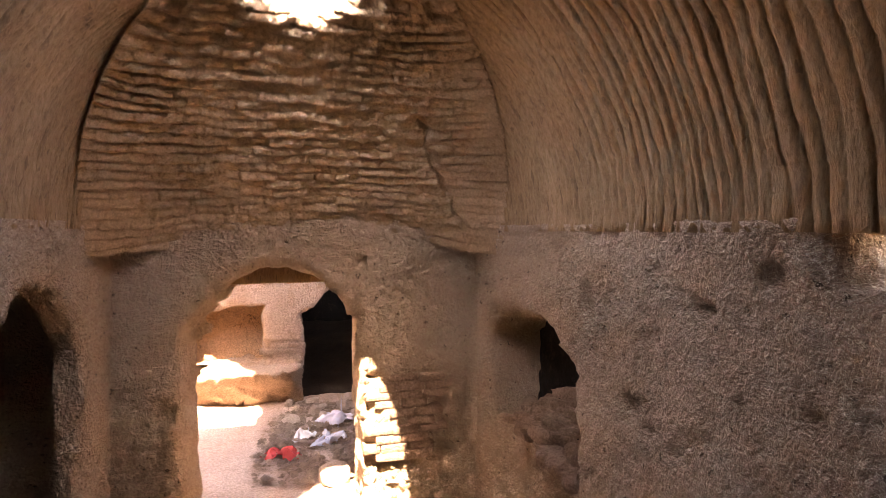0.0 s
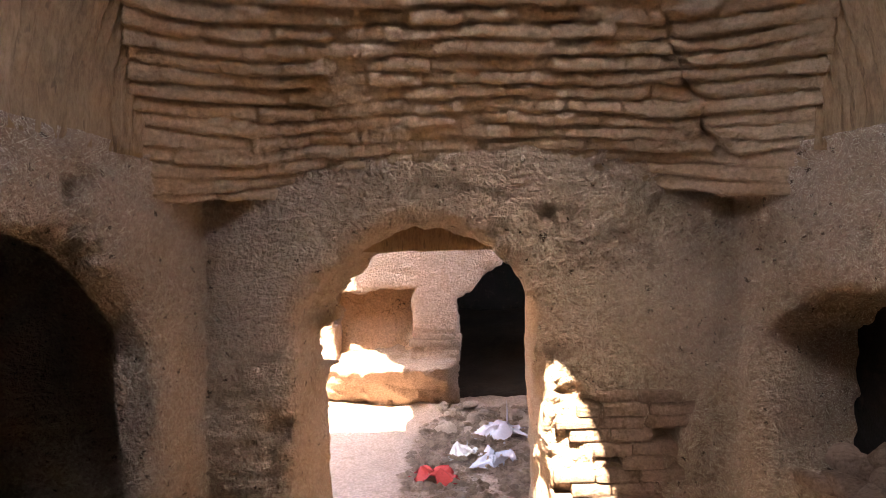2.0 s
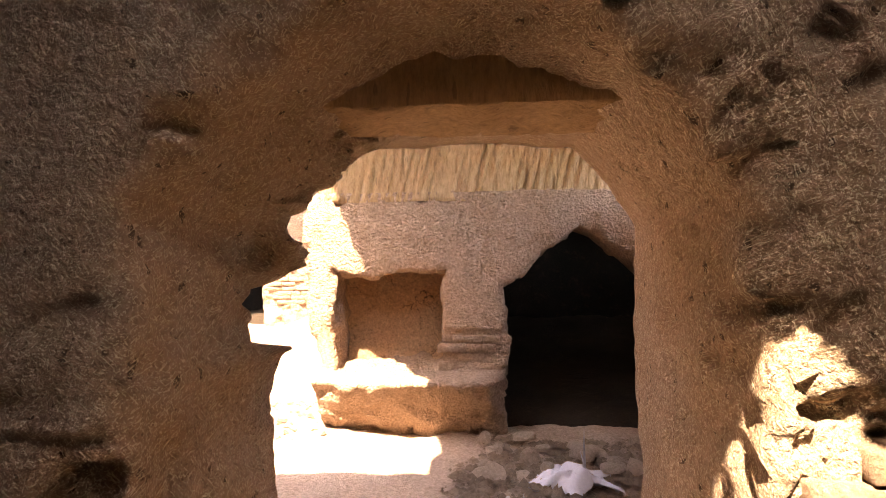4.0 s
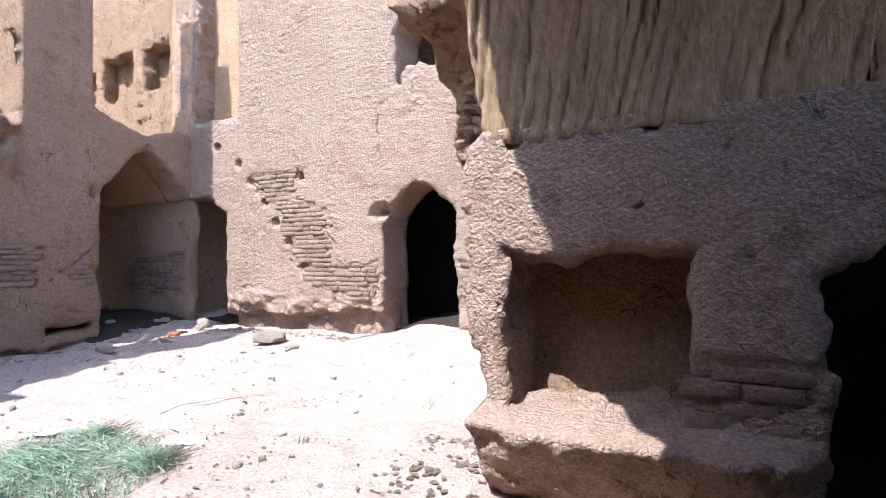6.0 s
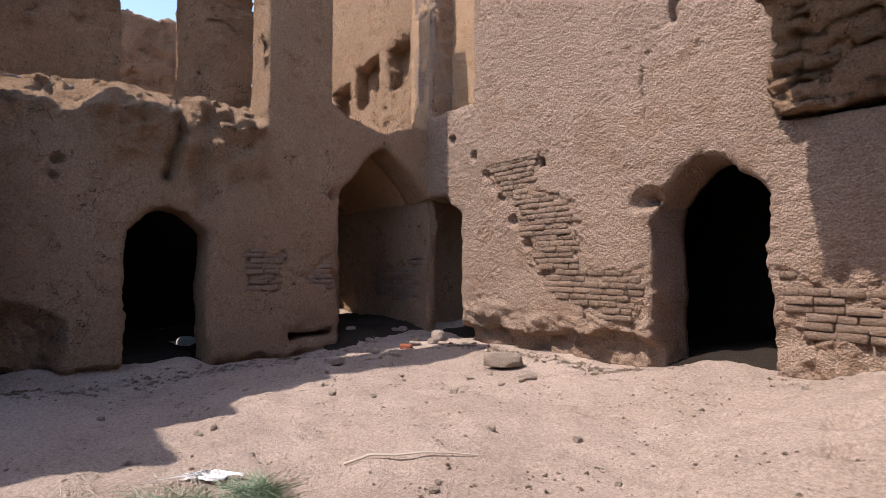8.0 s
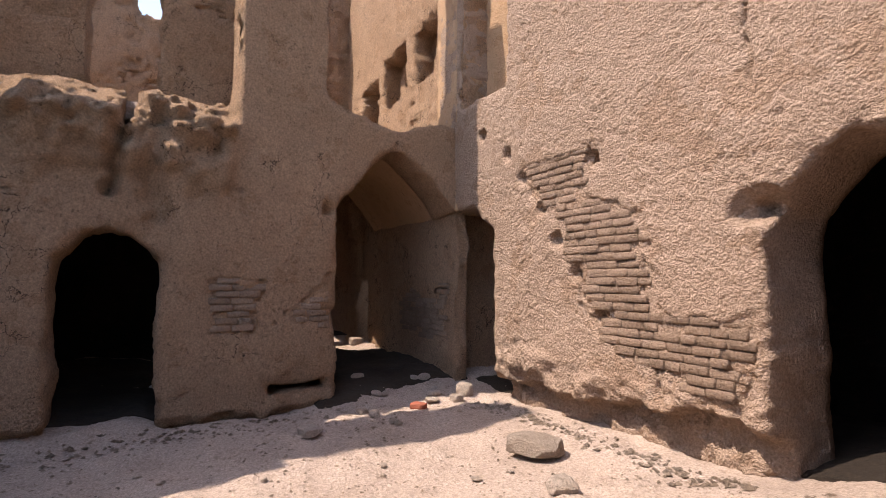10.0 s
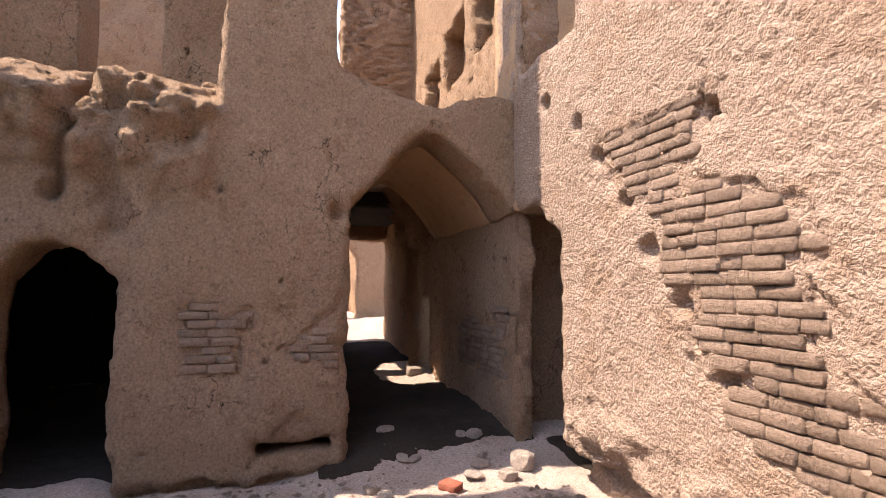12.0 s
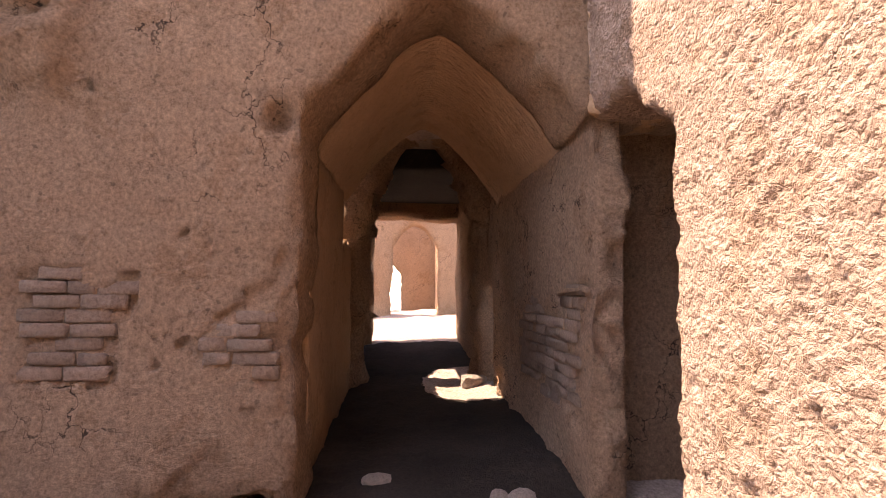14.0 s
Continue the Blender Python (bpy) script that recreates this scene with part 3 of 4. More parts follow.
setting(slab("wall_north_haunch", haunch_place, (-3.04, -0.6), (0, 1.75), 0.025, MUD, 0.3, lambda u, v: u + 3.0 + 0.06 * np.sin(9 * v),
             lambda u, v: courses(1.25 * v, u, 0.075, 0.06, 6) + 0.05 * fbm(turned(u, v), 0.2, 3, 61), 54, 0.03), "bare brick haunch of a lost vault")
upper_room = setting(slab("wall_upper_room", facing("y", Y3 + 1.6, -1), (-6.0, -1.0), (3.3, 6.6), 0.1, MUD, 0.3, seed=55), "shaded back of an upper room")
setting(slab("wall_upper_room_side", facing("x", -4.9, 1), (11.6, 12.6), (3.3, 6.6), 0.1, MUD, 0.3, seed=56), "shaded side of an upper room")
setting(slab("roof_upper_room", lambda u, v, w: (u, v, 6.4 + w), (-5.2, -1.0), (11.0, 12.9), 0.2, MUD, 0.2, seed=57), "flat roof of the upper room", "ceiling")

# ---- west facade ----
X4 = -8.0


def west_door(u, v):
    return arch(u, v, 6.95, 7.8, 1.78, 2.06, -1, 2.0, 7.36)


def iwan(u, v):
    return arch(u, v, 9.52, 11.0, 2.38, 3.12, -1, 1.5, 10.25)


def west_top(u):
    top = 3.5 + 0.06 * np.sin(u * 3.0)
    top = np.where((u > 8.47) & (u < 9.38), 8.0, top)
    return np.where(u > 9.38, 3.62 - 0.28 * np.clip((u - 9.38) / 0.9, 0, 1) + 0.18 * smooth(10.3, 10.8, u), top)


def west_solid(u, v):
    split = 0.06 - np.abs(u - 7.47 - 0.12 * (v - 3.0)) - 0.3 * np.maximum(3.15 - v, 0)
    return np.minimum(np.minimum(-np.maximum(np.maximum(np.maximum(west_door(u, v), iwan(u, v)), split), box2(u, v, 8.82, 9.46, 0.42, 0.53)), (west_top(u) - v) * 0.9), u - 2)


def west_bare(u, v):
    w = fbm(flat(u, v), 0.25, 3, 47) * 0.1
    return ((u > 8.15 + w + 0.5 * (1.35 - v)) & (u < 8.75 + w) & (v > 1.12 + w) & (v < 1.57 + w)) | ((u > 9.06 + w + 0.9 * np.abs(v - 1.25)) & (u < 9.5) & (v > 0.75) & (v < 1.85 + w))


def west_relief(u, v):
    r = -0.024 * west_bare(u, v)
    bulge = smooth(8.5, 8.4, u)
    swell = smooth(2.4, 2.75, v + 0.2 * fbm(turned(u, v), 0.5, 3, 12)) * smooth(8.5, 8.3, u) * smooth(6.4, 6.9, u)
    r += swell * (0.17 + 0.13 * fbm(turned(u, v), 0.35, 3, 13, 0.6) + 0.06 * np.abs(fbm(turned(u, v), 0.12, 3, 14, 0.65)))
    r += bulge * (-1.25 * np.maximum(v - 3.04 + 0.1 * fbm(turned(u, v), 0.35, 3, 71), 0) + smooth(2.85, 3.1, v) * 0.14 * np.abs(fbm(turned(u, v), 0.2, 4, 72, 0.65)))
    r += crack(u, v, [(7.5, 3.3), (7.45, 2.9), (7.35, 2.4)], 0.05, 0.2) + crack(u, v, [(7.75, 3.1), (7.7, 2.6), (7.75, 2.2)], 0.1, 0.12)
    r += dents(u, v, [(9.1, 0.6, 0.16, 0.04), (8.12, 2.42, 0.1, 0.05), (6.3, 2.5, 0.05, 0.15), (6.28, 2.3, 0.04, 0.1), (9.42, 2.38, 0.07, 0.1)])
    r += crack(u, v, [(8.0, 2.5), (8.4, 2.45), (8.9, 2.5), (9.5, 2.45)], 0.012, 0.015) + crack(u, v, [(8.45, 2.7), (8.5, 2.5)], 0.012, 0.03)
    r += -0.25 * smooth(0.95, 0.75, v + 0.2 * fbm(flat(u, v), 0.5, 3, 5)) * smooth(6.45, 6.2, u)
    r += -0.1 * smooth(0.32, 0.22, v + 0.06 * fbm(flat(u, v), 0.2, 3, 15))
    return r + pits(u, v, 40, (5.5, 9.4), (0.3, 3.3), 29, 0.025)


west = setting(slab("wall_west", facing("x", X4, 1), (1.5, 11.0), (-0.3, 8.1), 0.028, MUD, 0.6, west_solid, west_relief, 61, 0.016, 8, 0.05, None, 0.005),
        "shaded mud-plastered facade with two dark arched openings and broken top")
setting(slab("wall_west_corner", facing("x", X4 + 0.02, 1), (11.0, 11.45), (2.45, 7.0), 0.05, MUD_SMOOTH, 0.5, seed=62), "plastered corner above a dark doorway")
# reveal of the iwan: side walls and pointed vault
IW0, IW1 = 9.5, 11.02
setting(slab("wall_iwan_south", facing("y", IW0, 1), (-14.5, -8.5), (-0.3, 3.3), 0.05, MUD_SMOOTH, 0.5, lambda u, v: -box2(u, v, -12.5, -10.5, 2.0, 9), seed=63), "plastered side wall of the passage")
def iwan_bare(u, v):
    w = fbm(flat(u, v), 0.25, 3, 58) * 0.12
    return (u > -9.6 + w) & (u < -8.15 + w) & (v > 0.85 + w) & (v < 1.5 + w)


iwan_north = setting(slab("wall_iwan_north", facing("y", IW1, -1), (-14.5, -8.03), (-0.3, 3.3), 0.03, MUD, 0.16, lambda u, v: -box2(u, v, -11.9, -11.15, -1, 1.6),
             lambda u, v: -0.022 * iwan_bare(u, v), 64, 0.03), "passage side wall with bare brick courses")


def iwan_vault_place(u, v, w):
    t = np.clip(v, 0, 1)
    x = np.abs(2 * t - 1)
    return u, 9.485 + 1.54 * t, 2.40 + 0.765 * (1 - x ** 1.5) - w


setting(slab("vault_iwan", iwan_vault_place, (-10.75, -8.45), (-0.02, 1.02), (0.01, 0.02), MUD_SMOOTH, 0.08, None,
             lambda u, v: 0.009 * np.sin(u * 120 + 4 * np.abs(v - .5) + 2 * fbm(flat(u, v), 0.4, 2, 3)) * (0.6 + 0.6 * fbm(flat(u, v), 0.5, 2, 7)), 65, 0.004, 1), "finely ribbed plaster vault of the passage", "ceiling")


def inner_arch(u, v):
    return arch(u, v, 9.66, 10.9, 2.3, 3.3, -1, 1.8, 10.25)


setting(slab("wall_passage_arch", facing("x", -11.3, 1), (9.4, 11.2), (-0.3, 3.9), 0.05, MUD, 0.4, lambda u, v: -inner_arch(u, v), seed=66, lumps=0.06),
        "rough inner arch of the passage")
setting(slab("wall_passage_end", facing("x", -14.4, 1), (8.0, 12.5), (-0.3, 4.5), 0.06, MUD, 0.4, lambda u, v: -box2(u, v, 9.6, 11.05, -1, 2.74), seed=67), "end wall of the passage with a square doorway")
setting(slab("wall_passage_vault", facing("x", -12.45, 1), (9.4, 11.2), (2.2, 3.9), 0.05, MUD, 0.3, lambda u, v: -arch(u, v, 9.5, 11.1, 2.55, 3.2, 0, 1.7, 10.25), seed=96, lumps=0.05),
        "broken front of the inner passage vault")
setting(slab("wall_far_court", facing("x", -19.0, 1), (6.5, 14), (-0.4, 4.5), 0.08, MUD, 0.5, lambda u, v: -arch(u, v, 9.85, 11.03, 2.6, 3.2, -1, 1.8), seed=68), "sunlit court wall with an arch")
setting(slab("wall_far_back", facing("x", -22.5, 1), (6.5, 14), (-0.4, 4.2), 0.08, MUD, 0.5, lambda u, v: -arch(u, v, 9.55, 10.15, 2.0, 2.35, -1, 1.6), seed=69), "far mud wall beyond the arch")
setting(slab("wall_far_side", facing("y", 11.2, -1), (-22.6, -19.3), (-0.4, 4.2), 0.04, MUD, 0.4, None, lambda u, v: courses(v, u, 0.078, 0.03, 21), 97), "sunlit side wall of bare bricks beyond the arch")

# ---- upper storey ----
setting(slab("terrace", lambda u, v, w: (u, v, w + 3.42), (-14.8, -8.5), (2.0, 13), 0.06, SOIL, 0.2, lambda u, v: -np.maximum(0.9 - np.hypot(u + 11.5, (v - 8.95) * 1.7), 0.17 - np.hypot(u + 10.64, v - 6.0)), seed=71), "rubble-strewn terrace roof", "floor")


def weathered(u, v):
    """Plaster that has come off in patches down to the courses."""
    off = smooth(0.0, 0.35, fbm(turned(u, v), 1.1, 2, 33, 0.5))
    return off * (courses(v, u, 0.078, 0.022, 23) - 0.025) + 0.02 * fbm(turned(u, v), 0.25, 3, 34)


def upper(name, axis, at, sign, ur, vr, depth, label, material=MUD, step=0.06, solid=None, relief=None, seed=72):
    return setting(slab(name, facing(axis, at, sign), ur, vr, step, material, depth, solid, relief, seed, 0.03), label)


upper("wall_upper_pier", "x", -9.45, 1, (7.77, 8.75), (3.3, 7.2), 0.5, "tall upper-storey pier", step=0.028, relief=weathered, seed=73)
upper("wall_upper_south", "x", -9.45, 1, (3.5, 7.0), (3.3, 7.4), 0.6, "tall upper-storey wall", step=0.028, relief=weathered, seed=74)
upper("wall_upper_ruin", "x", -13.5, 1, (4.0, 8.6), (3.3, 7.0), 0.5, "broken upper wall against the sky", step=0.035, relief=weathered, seed=75,
      solid=lambda u, v: np.where(u < 7.35, 6.9, 6.5) - v)
upper("wall_upper_north", "y", 11.05, -1, (-12.5, -7.9), (3.3, 7.2), 0.5, "sunlit upper wall with small niches", seed=76, step=0.03, relief=lambda u, v: 0.5 * courses(v, u, 0.078, 0.014, 25),
      solid=lambda u, v: -np.maximum(box2(u, v, -9.3, -8.67, 4.45, 5.2), np.maximum(box2(u, v, -10.5, -9.62, 4.42, 5.2), box2(u, v, -11.5, -10.75, 3.4, 5.0))))
upper("wall_upper_niche_back", "y", 11.35, -1, (-11.8, -8.4), (3.3, 5.5), 0.3, "backs of the small niches", seed=77)
upper("wall_upper_west", "x", -12.3, 1, (9.85, 11.3), (3.3, 7.2), 0.5, "upper end wall of bare bricks", seed=78, step=0.03, relief=lambda u, v: courses(v, u, 0.078, 0.03, 9))
# unseen blocks south of the court, added to cast its stepped ground shadow
upper("wall_south_range", "x", -7.5, 1, (3.75, 5.75), (-0.3, 8.7), 0.65, "unseen plain wall block added to cast the court shadow", seed=79, step=0.15)
upper("wall_south_porch", "x", -7.1, 1, (3.75, 4.9), (-0.3, 6.2), 0.8, "unseen plain wall block added to cast the court shadow", seed=98, step=0.15)
upper("wall_south_block", "x", -6.66, 1, (3.1, 3.75), (-0.3, 6.2), 1.2, "unseen plain wall block added to cast the court shadow", seed=99, step=0.15)
upper("wall_south_tower", "x", -5.8, 1, (-2.0, 3.1), (-0.3, 6.2), 2.5, "unseen plain wall block added to cast the court shadow", seed=94, step=0.15)
# plain walls that close the rooms; near-black ones carry the shade in their colour
upper("wall_dark_west", "x", -12.6, 1, (3.0, 9.0), (-0.3, 3.3), 0.3, "back of the dark west room", seed=80, step=0.2, material=SHADE_BLACK)
upper("wall_dark_west_south", "y", 4.0, 1, (-12.6, -8.5), (-0.3, 3.3), 0.3, "side of the dark west room", seed=81, step=0.2, material=SHADE_BLACK)
upper("wall_dark_north", "y", 13.5, -1, (-8.0, 1.0), (-0.3, 3.4), 0.3, "back of the dark north rooms", seed=82, step=0.2, material=SHADE_BLACK)
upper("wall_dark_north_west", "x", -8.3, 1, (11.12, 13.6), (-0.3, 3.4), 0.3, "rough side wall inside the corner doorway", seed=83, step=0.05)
upper("wall_dark_bay", "y", 10.6, -1, (-0.5, 2.6), (-0.3, 3.3), 0.3, "back of the dark room behind the bay", seed=84, step=0.2, material=SHADE_BLACK)
upper("wall_dark_bay_west", "x", 0.05, 1, (7.92, 10.6), (-0.3, 3.3), 0.3, "side of the dark room behind the bay", seed=85, step=0.2, material=SHADE_BLACK)
upper("wall_dark_bay_east", "x", 2.3, -1, (7.92, 10.6), (-0.3, 3.3), 0.3, "side of the dark room behind the bay", seed=86, step=0.2, material=SHADE_BLACK)
upper("wall_dark_left", "x", -3.6, 1, (0.5, 4.6), (-0.3, 2.7), 0.3, "back of the dark side room", seed=87, step=0.2, material=SHADE_BLACK)
upper("wall_dark_left_south", "y", 1.4, 1, (-3.6, -1.2), (-0.3, 2.7), 0.3, "side of the dark side room", seed=88, step=0.2, material=SHADE_BLACK)


# roofs over these rooms, in the same near-black that stands in for shade
def roof(name, xr, yr, z, label):
    return setting(slab(name, lambda u, v, w: (u, v, z + w), xr, yr, 0.25, SHADE_BLACK, 0.25, seed=90), label, "ceiling")


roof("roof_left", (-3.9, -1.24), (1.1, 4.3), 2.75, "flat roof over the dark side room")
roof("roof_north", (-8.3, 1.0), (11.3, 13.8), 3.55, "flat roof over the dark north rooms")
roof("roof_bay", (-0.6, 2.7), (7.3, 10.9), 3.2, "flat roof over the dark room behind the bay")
# niche depth is darkened by colour, not by lack of light
setting(slab("wall_niche_back", facing("x", XR + 0.46, -1), (2.3, 4.2), (0.3, 2.3), 0.08, SHADE_BLACK, 0.3, seed=91), "back of the arched niche, blackened for shade")
upper("wall_dark_left_north", "y", 4.3, -1, (-3.9, -1.0), (-0.3, 2.8), 0.3, "side of the dark side room", seed=92, step=0.2, material=SHADE_BLACK)
upper("wall_dark_north_east", "x", 0.6, -1, (10.9, 13.6), (-0.3, 3.5), 0.3, "side of the dark north rooms", seed=93, step=0.2, material=SHADE_BLACK)
# floors with shade in their colour; the sun patch stays pale through a gap
setting(slab("floor_passage", lambda u, v, w: (u, v, w + 0.012), (-14.2, -7.6), (9.3, 11.2), 0.04, SHADE_SOIL, 0.1, lambda u, v: np.minimum(-8.0 - u + 0.3 * fbm(flat(u, v), 0.5, 3, 6), np.hypot((u + 11.3) * 0.6, v - 10.85) - 0.5), ground_height, 41, 0.004, 1), "trodden floor of the passage, darkened for shade", "floor")
setting(slab("floor_west_room", lambda u, v, w: (u, v, w + 0.012), (-12.5, -8.3), (4.2, 9.0), 0.06, SHADE_SOIL, 0.1, None, ground_height, 41, 0.004, 1), "floor of the west room, darkened for shade", "floor")
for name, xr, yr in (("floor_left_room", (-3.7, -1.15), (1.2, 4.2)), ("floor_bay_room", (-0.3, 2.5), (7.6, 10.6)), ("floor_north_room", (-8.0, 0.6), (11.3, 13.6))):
    setting(slab(name, lambda u, v, w: (u, v, w + 0.014), xr, yr, 0.08, SHADE_SOIL, 0.1, None, ground_height, 41, 0.004, 1), "trodden floor of a dark room, darkened for shade", "floor")
# added slab that blocks light above the inner passage, blackened as well
roof("roof_passage", (-14.5, -11.75), (9.2, 11.4), 3.24, "near-black slab added to keep light out of the inner passage")

# ---- things: court ----
def ground_z(x, y):
    return float(ground_height(np.array([x]), np.array([y]))[0])


STONES = [stone_mesh("stone", k, STONE, 2, st, 0.3) for k, st in enumerate([(1, 0.8, 0.6), (1.2, 0.8, 0.5), (1, 1, 0.7), (1.5, 0.7, 0.5), (0.9, 0.7, 0.8), (1.3, 1.0, 0.45)])]


def set_stone(x, y, size, kind, turn, label, group="", z=None, tilt=0.0):
    ob = new("stone", STONES[kind])
    top = ground_z(x, y) if z is None else z
    ob.matrix_world = pose(x, y, top + 0.2 * size, tilt, tilt * 0.4, turn) @ Matrix.Diagonal((size, size, size, 1))
    return tagged(ob, label, "stone", group)


set_stone(-5.6, 10.35, 0.42, 1, 20, "large pale flat stone lying on the dusty court", "stones on the court")
set_stone(-4.95, 10.05, 0.25, 0, 70, "pale rounded stone lying on the dusty court", "stones on the court")
set_stone(-7.05, 9.0, 0.24, 5, 10, "pale broken brick lump beside the facade", "stones on the court")
set_stone(-7.5, 10.84, 0.26, 4, 40, "flat grey stone at the corner of the court", "stones on the court")
rnd = random.Random(5)
for k in range(16):
    set_stone(rnd.uniform(-8.6, -6.8), rnd.uniform(9.65, 10.7), rnd.uniform(0.06, 0.17), rnd.randrange(6), rnd.uniform(0, 360), "small broken stone on the shaded passage floor", "stones at the passage")
for k in range(34):
    set_stone(rnd.uniform(-7.0, -2.6), rnd.uniform(6.4, 10.6), rnd.uniform(0.03, 0.09), rnd.randrange(6), rnd.uniform(0, 360), "small pale stone on the dusty court", "pebbles on the court")
set_stone(-11.0, 10.8, 0.26, 2, 0, "sunlit pale rock on the passage floor", "rocks in the passage")
set_stone(-11.15, 10.9, 0.2, 0, 50, "sunlit pale rock on the passage floor", "rocks in the passage")
PALE = earth("whitewashed_stone", (0.8, 0.78, 0.74), (0.66, 0.63, 0.58), 0.4, 0.4)
CHALK = stone_mesh("stone", 9, PALE, 2, (1.2, 0.9, 0.7), 0.3)
for x, y, s in ((-10.1, 8.02, 0.3), (-10.05, 7.8, 0.1), (-10.12, 8.25, 0.1)):
    ob = set_stone(x, y, s, 4, 30, "white lump on the floor of the dark room", "white lumps in the dark room")
    ob.data = CHALK
brick_red = new("red_brick", BRICKS[2])
RED_CLAY = earth("fired_red_clay", (0.42, 0.13, 0.08), (0.3, 0.1, 0.06), 0.4, 0.4)
brick_red.data = BRICKS[2].copy()
brick_red.data.materials.clear()
brick_red.data.materials.append(RED_CLAY)
brick_red.matrix_world = pose(-7.35, 10.2, ground_z(-7.35, 10.2) + 0.025, 5, 4, 35) @ Matrix.Diagonal((0.7, 1, 0.9, 1))
tagged(brick_red, "broken red brick on the shaded ground", "brick")


def scatter_mesh(name, spots, sizes, seed, material, label, category):
    """A joined scatter of little chips."""
    rng = np.random.RandomState(seed)
    base = np.array([(1, 0, 0), (-1, 0, 0), (0, 1, 0), (0, -1, 0), (0, 0, 1), (0, 0, -0.6)], float)
    tri = [(0, 2, 4), (2, 1, 4), (1, 3, 4), (3, 0, 4), (2, 0, 5), (1, 2, 5), (3, 1, 5), (0, 3, 5)]
    verts, faces = [], []
    for (x, y, z), s in zip(spots, sizes):
        a = rng.uniform(0, 6.28)
        m = np.array([[math.cos(a), -math.sin(a), 0], [math.sin(a), math.cos(a), 0], [0, 0, 1]])
        pts = (base * rng.uniform(0.5, 1.2, (6, 3)) * (1, 0.8, 0.55)) @ m.T * s + (x, y, z + 0.2 * s)
        n = len(verts)
        verts += pts.tolist()
        faces += [[n + i for i in t] for t in tri]
    me = mesh_from(name, verts, faces, material, False)
    return tagged(new(name, me), label, category, kind="stuff")


rng = np.random.RandomState(3)
xs, ys = rng.uniform(-8.2, -1.5, 9000), rng.uniform(5.2, 10.95, 9000)
keep = fbm(flat(xs, ys), 0.9, 3, 8) > -0.25
xs, ys = xs[keep], ys[keep]
zs = ground_height(xs, ys)
scatter_mesh("gravel", np.column_stack([xs, ys, zs]), 0.004 + 0.02 * rng.rand(len(xs)) ** 4, 3, DEBRIS, "fine gravel and clods strewn over the court", "gravel")
# crumbs along the feet of the walls
fx = np.concatenate([rng.normal(-7.75, 0.14, 700), rng.uniform(-7.1, -4.2, 600), rng.normal(-1.5, 0.2, 250)])
fy = np.concatenate([rng.uniform(5.5, 9.5, 700), rng.normal(10.85, 0.08, 600), rng.uniform(7.0, 8.0, 250)])
scatter_mesh("wall_crumbs", np.column_stack([fx, fy, ground_height(fx, fy)]), 0.008 + 0.035 * rng.rand(len(fx)) ** 3, 4, DEBRIS, "crumbled earth along the feet of the walls", "rubble")

# dry green bush
def plant_material(name, a, b):
    m = bpy.data.materials.new(name)
    m.use_nodes = True
    n, l = m.node_tree.nodes, m.node_tree.links
    geo, mix = n.new("ShaderNodeNewGeometry"), n.new("ShaderNodeMix")
    mix.data_type = "RGBA"
    mix.inputs["A"].default_value, mix.inputs["B"].default_value = (*a, 1), (*b, 1)
    l.new(geo.outputs["Random Per Island"], mix.inputs["Factor"])
    l.new(mix.outputs["Result"], n["Principled BSDF"].inputs["Base Color"])
    n["Principled BSDF"].inputs["Roughness"].default_value = 0.7
    return m


GREEN = plant_material("grey_green_leaf", (0.07, 0.125, 0.06), (0.27, 0.33, 0.21))
DRY = plant_material("dry_stem", (0.30, 0.24, 0.18), (0.45, 0.38, 0.30))


def tuft(name, spots, count, height, spread, material, seed, label, category, parent=None):
    """Thin bent blades that rise from round the given spots."""
    rng = np.random.RandomState(seed)
    verts, faces = [], []
    for _ in range(count):
        x, y, r = spots[rng.randint(len(spots))]
        d, a = r * math.sqrt(rng.rand()), rng.uniform(0, 6.28)
        x, y = x + d * math.cos(a), y + d * math.sin(a)
        z = ground_z(x, y)
        h, b = height * rng.uniform(0.4, 1.15), rng.uniform(0, 6.28)
        lean, w = spread * rng.uniform(0.1, 1.0), rng.uniform(0.0012, 0.0032)
        n = len(verts)
        for k, t in enumerate((0, 0.4, 0.75, 1.0)):
            cx, cy, cz = x + math.cos(b) * lean * t * t, y + math.sin(b) * lean * t * t, z + h * t * (1 - 0.25 * t)
            q = w * (1.1 - t)
            verts += [(cx - math.sin(b) * q, cy + math.cos(b) * q, cz), (cx + math.sin(b) * q, cy - math.cos(b) * q, cz + 0.002)]
            if k:
                m = n + 2 * k
                faces.append([m - 2, m - 1, m + 1, m])
    return mesh_from(name, verts, faces, material)


bush = tagged(new("desert_bush"), "low grey-green bush growing out of the dust", "plant")
core = new("leaves", tuft("leaves", [(-3.85, 6.9, 0.3), (-3.5, 6.7, 0.38), (-3.25, 6.45, 0.4), (-3.6, 6.35, 0.35), (-4.1, 7.15, 0.1), (-4.0, 6.65, 0.25), (-3.1, 6.85, 0.12)], 3900, 0.16, 0.22, GREEN, 2, "", ""))
core.parent = bush
tagged(core, "thin grey-green blades", kind="stuff")
twigs = new("dry_growth", tuft("dry_growth", [(-4.2, 6.9, 0.4), (-3.6, 7.0, 0.35), (-4.3, 6.4, 0.4), (-3.3, 6.8, 0.4)], 1500, 0.09, 0.2, DRY, 3, "", ""))
twigs.parent = bush
tagged(twigs, "dry straw-coloured twigs", kind="stuff")
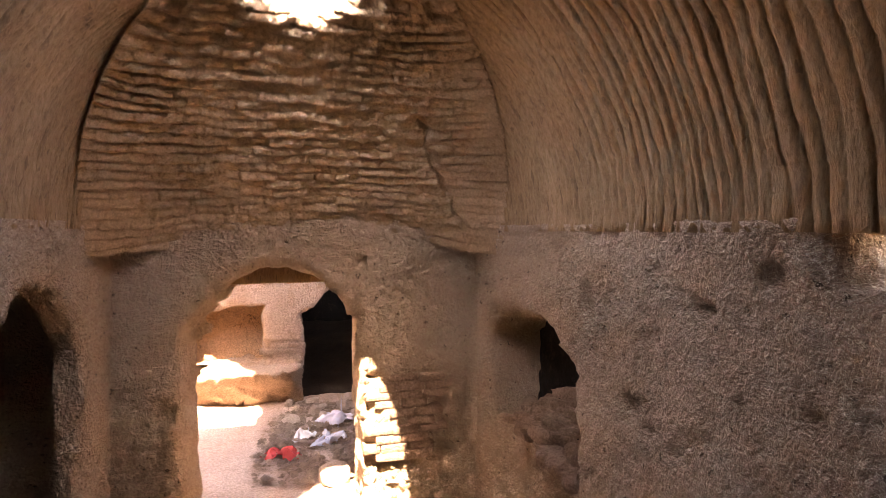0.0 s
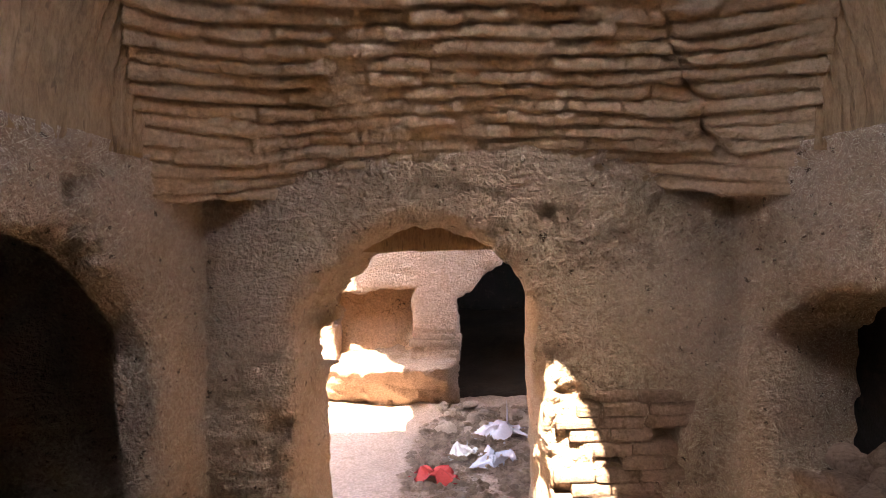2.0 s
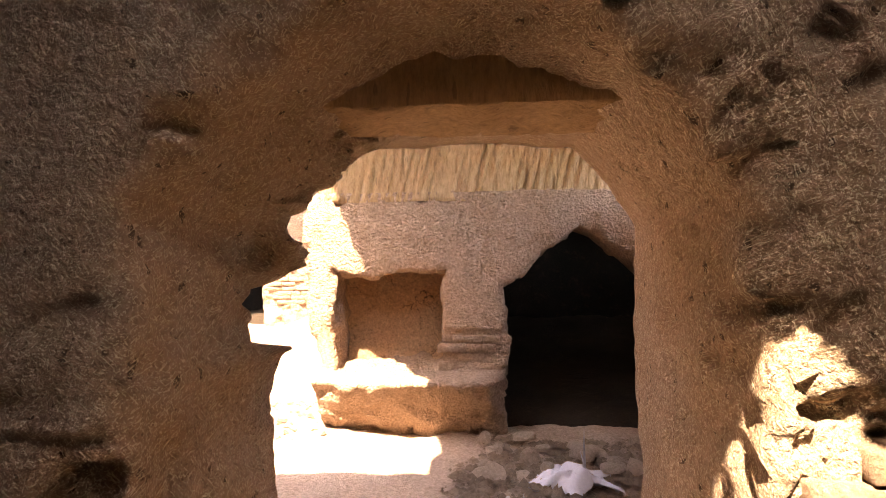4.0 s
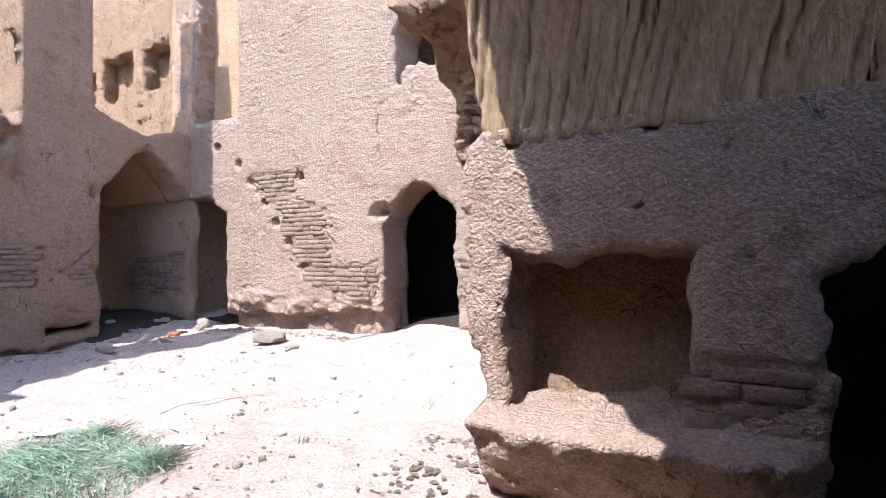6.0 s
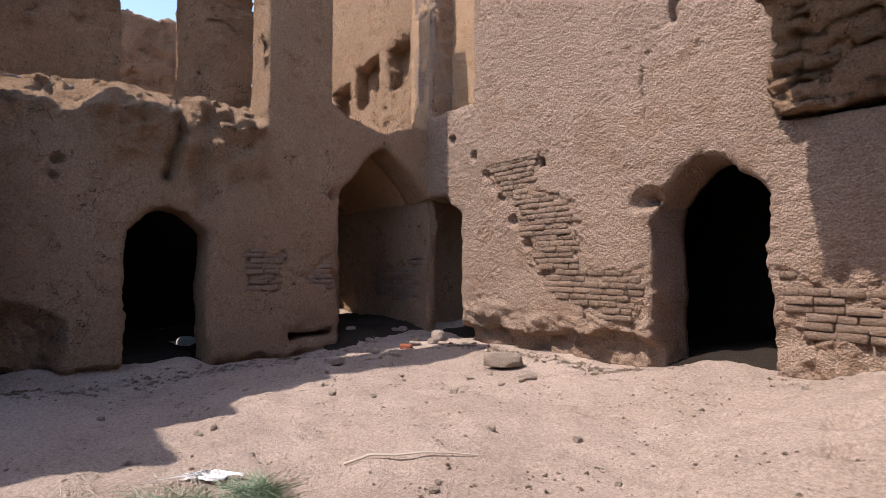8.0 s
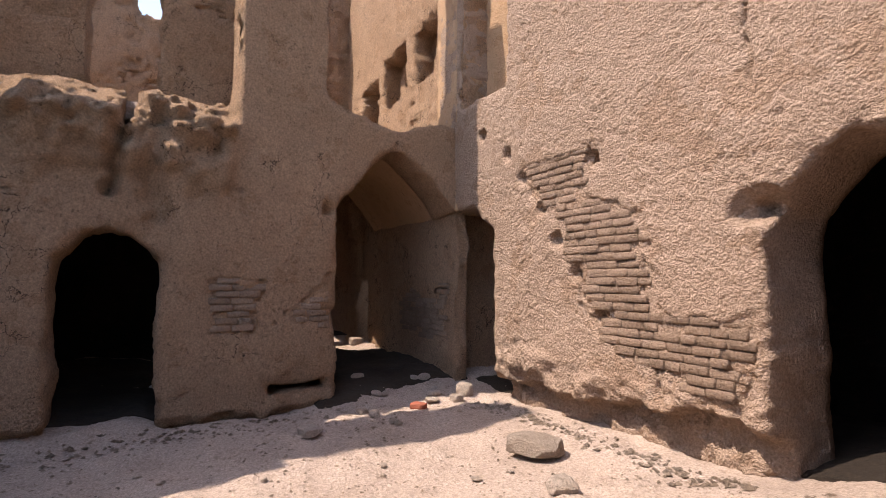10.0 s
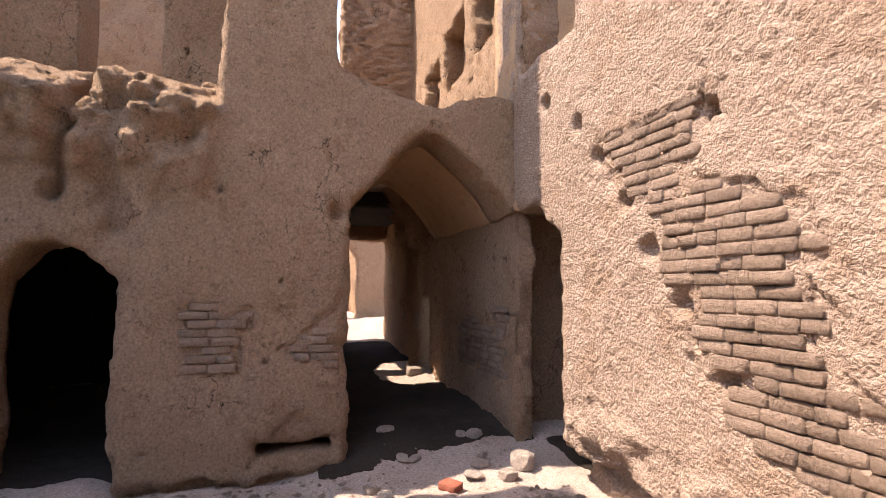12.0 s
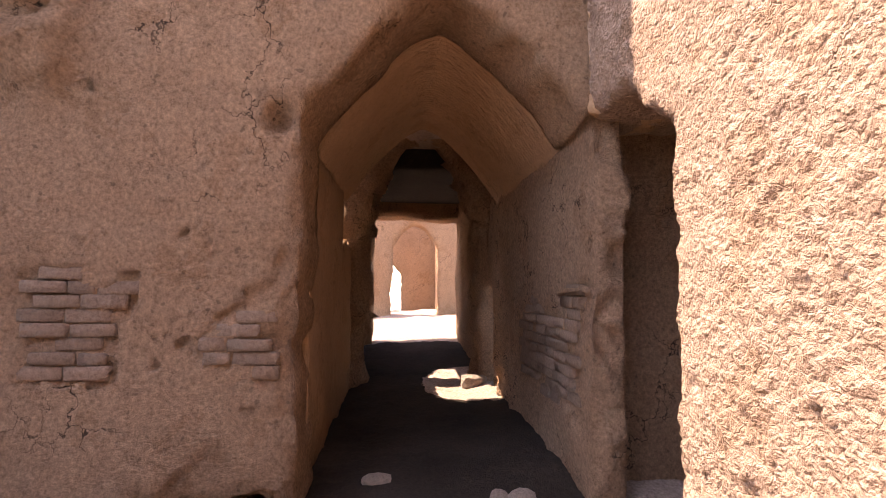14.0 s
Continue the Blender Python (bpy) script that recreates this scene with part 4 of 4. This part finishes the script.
for x, y in ((-5.0, 9.2), (-2.2, 8.6), (-2.6, 7.6)):
    weed = tagged(new("dry_weed"), "small dry weed in the dust", "plant", "weeds in the dust")
    stem = tagged(new("stems", tuft("stems", [(x, y, 0.06)], 40, 0.09, 0.08, DRY, 4, "", "")), "", kind="stuff")
    stem.parent = weed

# stick, rags
def cloth_material(name, a, b, rough=0.7):
    m = earth(name, a, b, 0.2, 0.2, stain=tuple(c * 0.6 for c in a), stained=0.2, rough=rough)
    return m


WHITE_RAG = cloth_material("dirty_white_cloth", (0.78, 0.77, 0.76), (0.6, 0.59, 0.58))
RED_RAG = cloth_material("faded_red_cloth", (0.62, 0.10, 0.09), (0.45, 0.06, 0.06))
SHEET = cloth_material("dusty_plastic_sheet", (0.62, 0.60, 0.64), (0.48, 0.46, 0.5), 0.5)
BLUE_RAG = cloth_material("pale_blue_rag", (0.55, 0.60, 0.68), (0.42, 0.44, 0.5))


def lay(name, x, y, size, seed, material, turn, label, z=None, lift=0.09):
    ob = new(name, crumpled(name, size, seed, material, lift))
    ob.matrix_world = pose(x, y, (ground_z(x, y) if z is None else z) + 0.012, 0, 0, turn)
    return tagged(ob, label, "rag")


lay("rag", -3.35, 7.25, (0.42, 0.22), 3, WHITE_RAG, 30, "crumpled dirty white rag lying in the dust", lift=0.06)
lay("rag", -4.5, 7.0, (0.4, 0.2), 12, WHITE_RAG, 60, "pale crumpled rag behind the bush", lift=0.03)
stick = bpy.data.curves.new("stick", "CURVE")
stick.dimensions, stick.bevel_depth, stick.bevel_resolution = "3D", 0.009, 2
line = stick.splines.new("POLY")
line.points.add(5)
for k, pt in enumerate(line.points):
    t = k / 5
    x, y = -4.25 + 0.55 * t, 7.72 + 0.62 * t
    pt.co = (x, y, ground_z(x, y) + 0.016 + 0.02 * math.sin(3 * t), 1)
    pt.radius = 1.1 - 0.6 * t
stick.materials.append(DRY)
tagged(new("stick", stick), "thin dry stick lying across the dust", "stick")

# ---- things: entry bay ----
lay("rag", 0.0, 5.72, (0.55, 0.28), 5, RED_RAG, -20, "crumpled red cloth on the rubble", lift=0.12)
lay("plastic_sheet", 0.62, 6.4, (0.62, 0.5), 6, SHEET, 15, "crumpled dusty white plastic sheet on the rubble", lift=0.16)
lay("rag", 0.52, 5.9, (0.5, 0.4), 7, BLUE_RAG, 40, "pale blue torn rag on the rubble", lift=0.1)
lay("rag", 0.25, 6.05, (0.3, 0.25), 9, WHITE_RAG, 10, "torn white rag on the rubble", lift=0.1)
set_stone(0.46, 5.02, 0.34, 2, 0, "rounded grey boulder inside the doorway", "", ground_z(0.46, 5.02))
for k in range(26):
    x, y = rnd.uniform(0.05, 1.25), rnd.uniform(6.45, 7.15)
    set_stone(x, y, rnd.uniform(0.08, 0.2), rnd.randrange(6), rnd.uniform(0, 360), "rough lump of broken mud brick in the rubble", "lumps under the dark arch", ground_z(x, y) + rnd.uniform(0, 0.06), rnd.uniform(-30, 30))
bx, by = rng.uniform(-0.25, 1.35, 2600), rng.uniform(5.0, 7.2, 2600)
ok = (bx + 0.35 * fbm(flat(bx, by), 0.5, 3, 4) > -0.05 + 0.25 * (by - 5.6) * (by < 5.9))
bx, by = bx[ok], by[ok]
scatter_mesh("bay_rubble", np.column_stack([bx, by, ground_height(bx, by) + 0.03]), 0.012 + 0.06 * rng.rand(len(bx)) ** 3, 6, DEBRIS, "heap of crumbled earth and litter in the entry bay", "rubble")

# ---- things: the room's niche ----
NICHE_STONES = [stone_mesh("stone", 20 + k, BRICK, 3, st, 0.55) for k, st in enumerate([(1.3, 0.6, 0.45), (1.2, 0.7, 0.5), (1.0, 0.7, 0.6), (1.5, 0.6, 0.42), (0.9, 0.7, 0.7), (1.2, 0.9, 0.45)])]
for me in NICHE_STONES:
    me.shade_smooth()
pile = random.Random(12)
for k in range(46):
    x, y = pile.uniform(1.55, 1.9), pile.uniform(2.68, 3.76)
    heap = max(0.0, 1 - abs(y - 3.12) / 0.75)
    z = 0.94 + (x - 1.5) * 0.95 * heap + pile.uniform(-0.02, 0.03)
    ob = set_stone(x, y, pile.uniform(0.15, 0.29), 0, pile.uniform(50, 130), "elongated rough stone stacked in the wall niche", "stones in the wall niche", z, pile.uniform(-18, 18))
    ob.data = NICHE_STONES[pile.choice((0, 1, 3, 3, 3, 4, 5))]

# ---- bricks laid bare in the walls ----
lay_bricks(north, north_bare, "y", Y3, -1, (-6.9, -2.2), (0.66, 2.8), 1, free=STEPS + [(-5.64, 2.67)])
lay_bricks(west, west_bare, "x", X4, 1, (8.0, 9.5), (0.72, 1.95), 2, proud=-0.006)
lay_bricks(room_front, front_bare, "y", Y1, -1, (0.58, 1.3), (0.6, 1.45), 3)
lay_bricks(bay, bay_bare, "y", Y2, -1, (-0.24, 0.19), (0.7, 0.97), 4, 0.07)
lay_bricks(iwan_north, iwan_bare, "y", IW1, -1, (-9.8, -8.0), (0.8, 1.65), 5, proud=0.02)
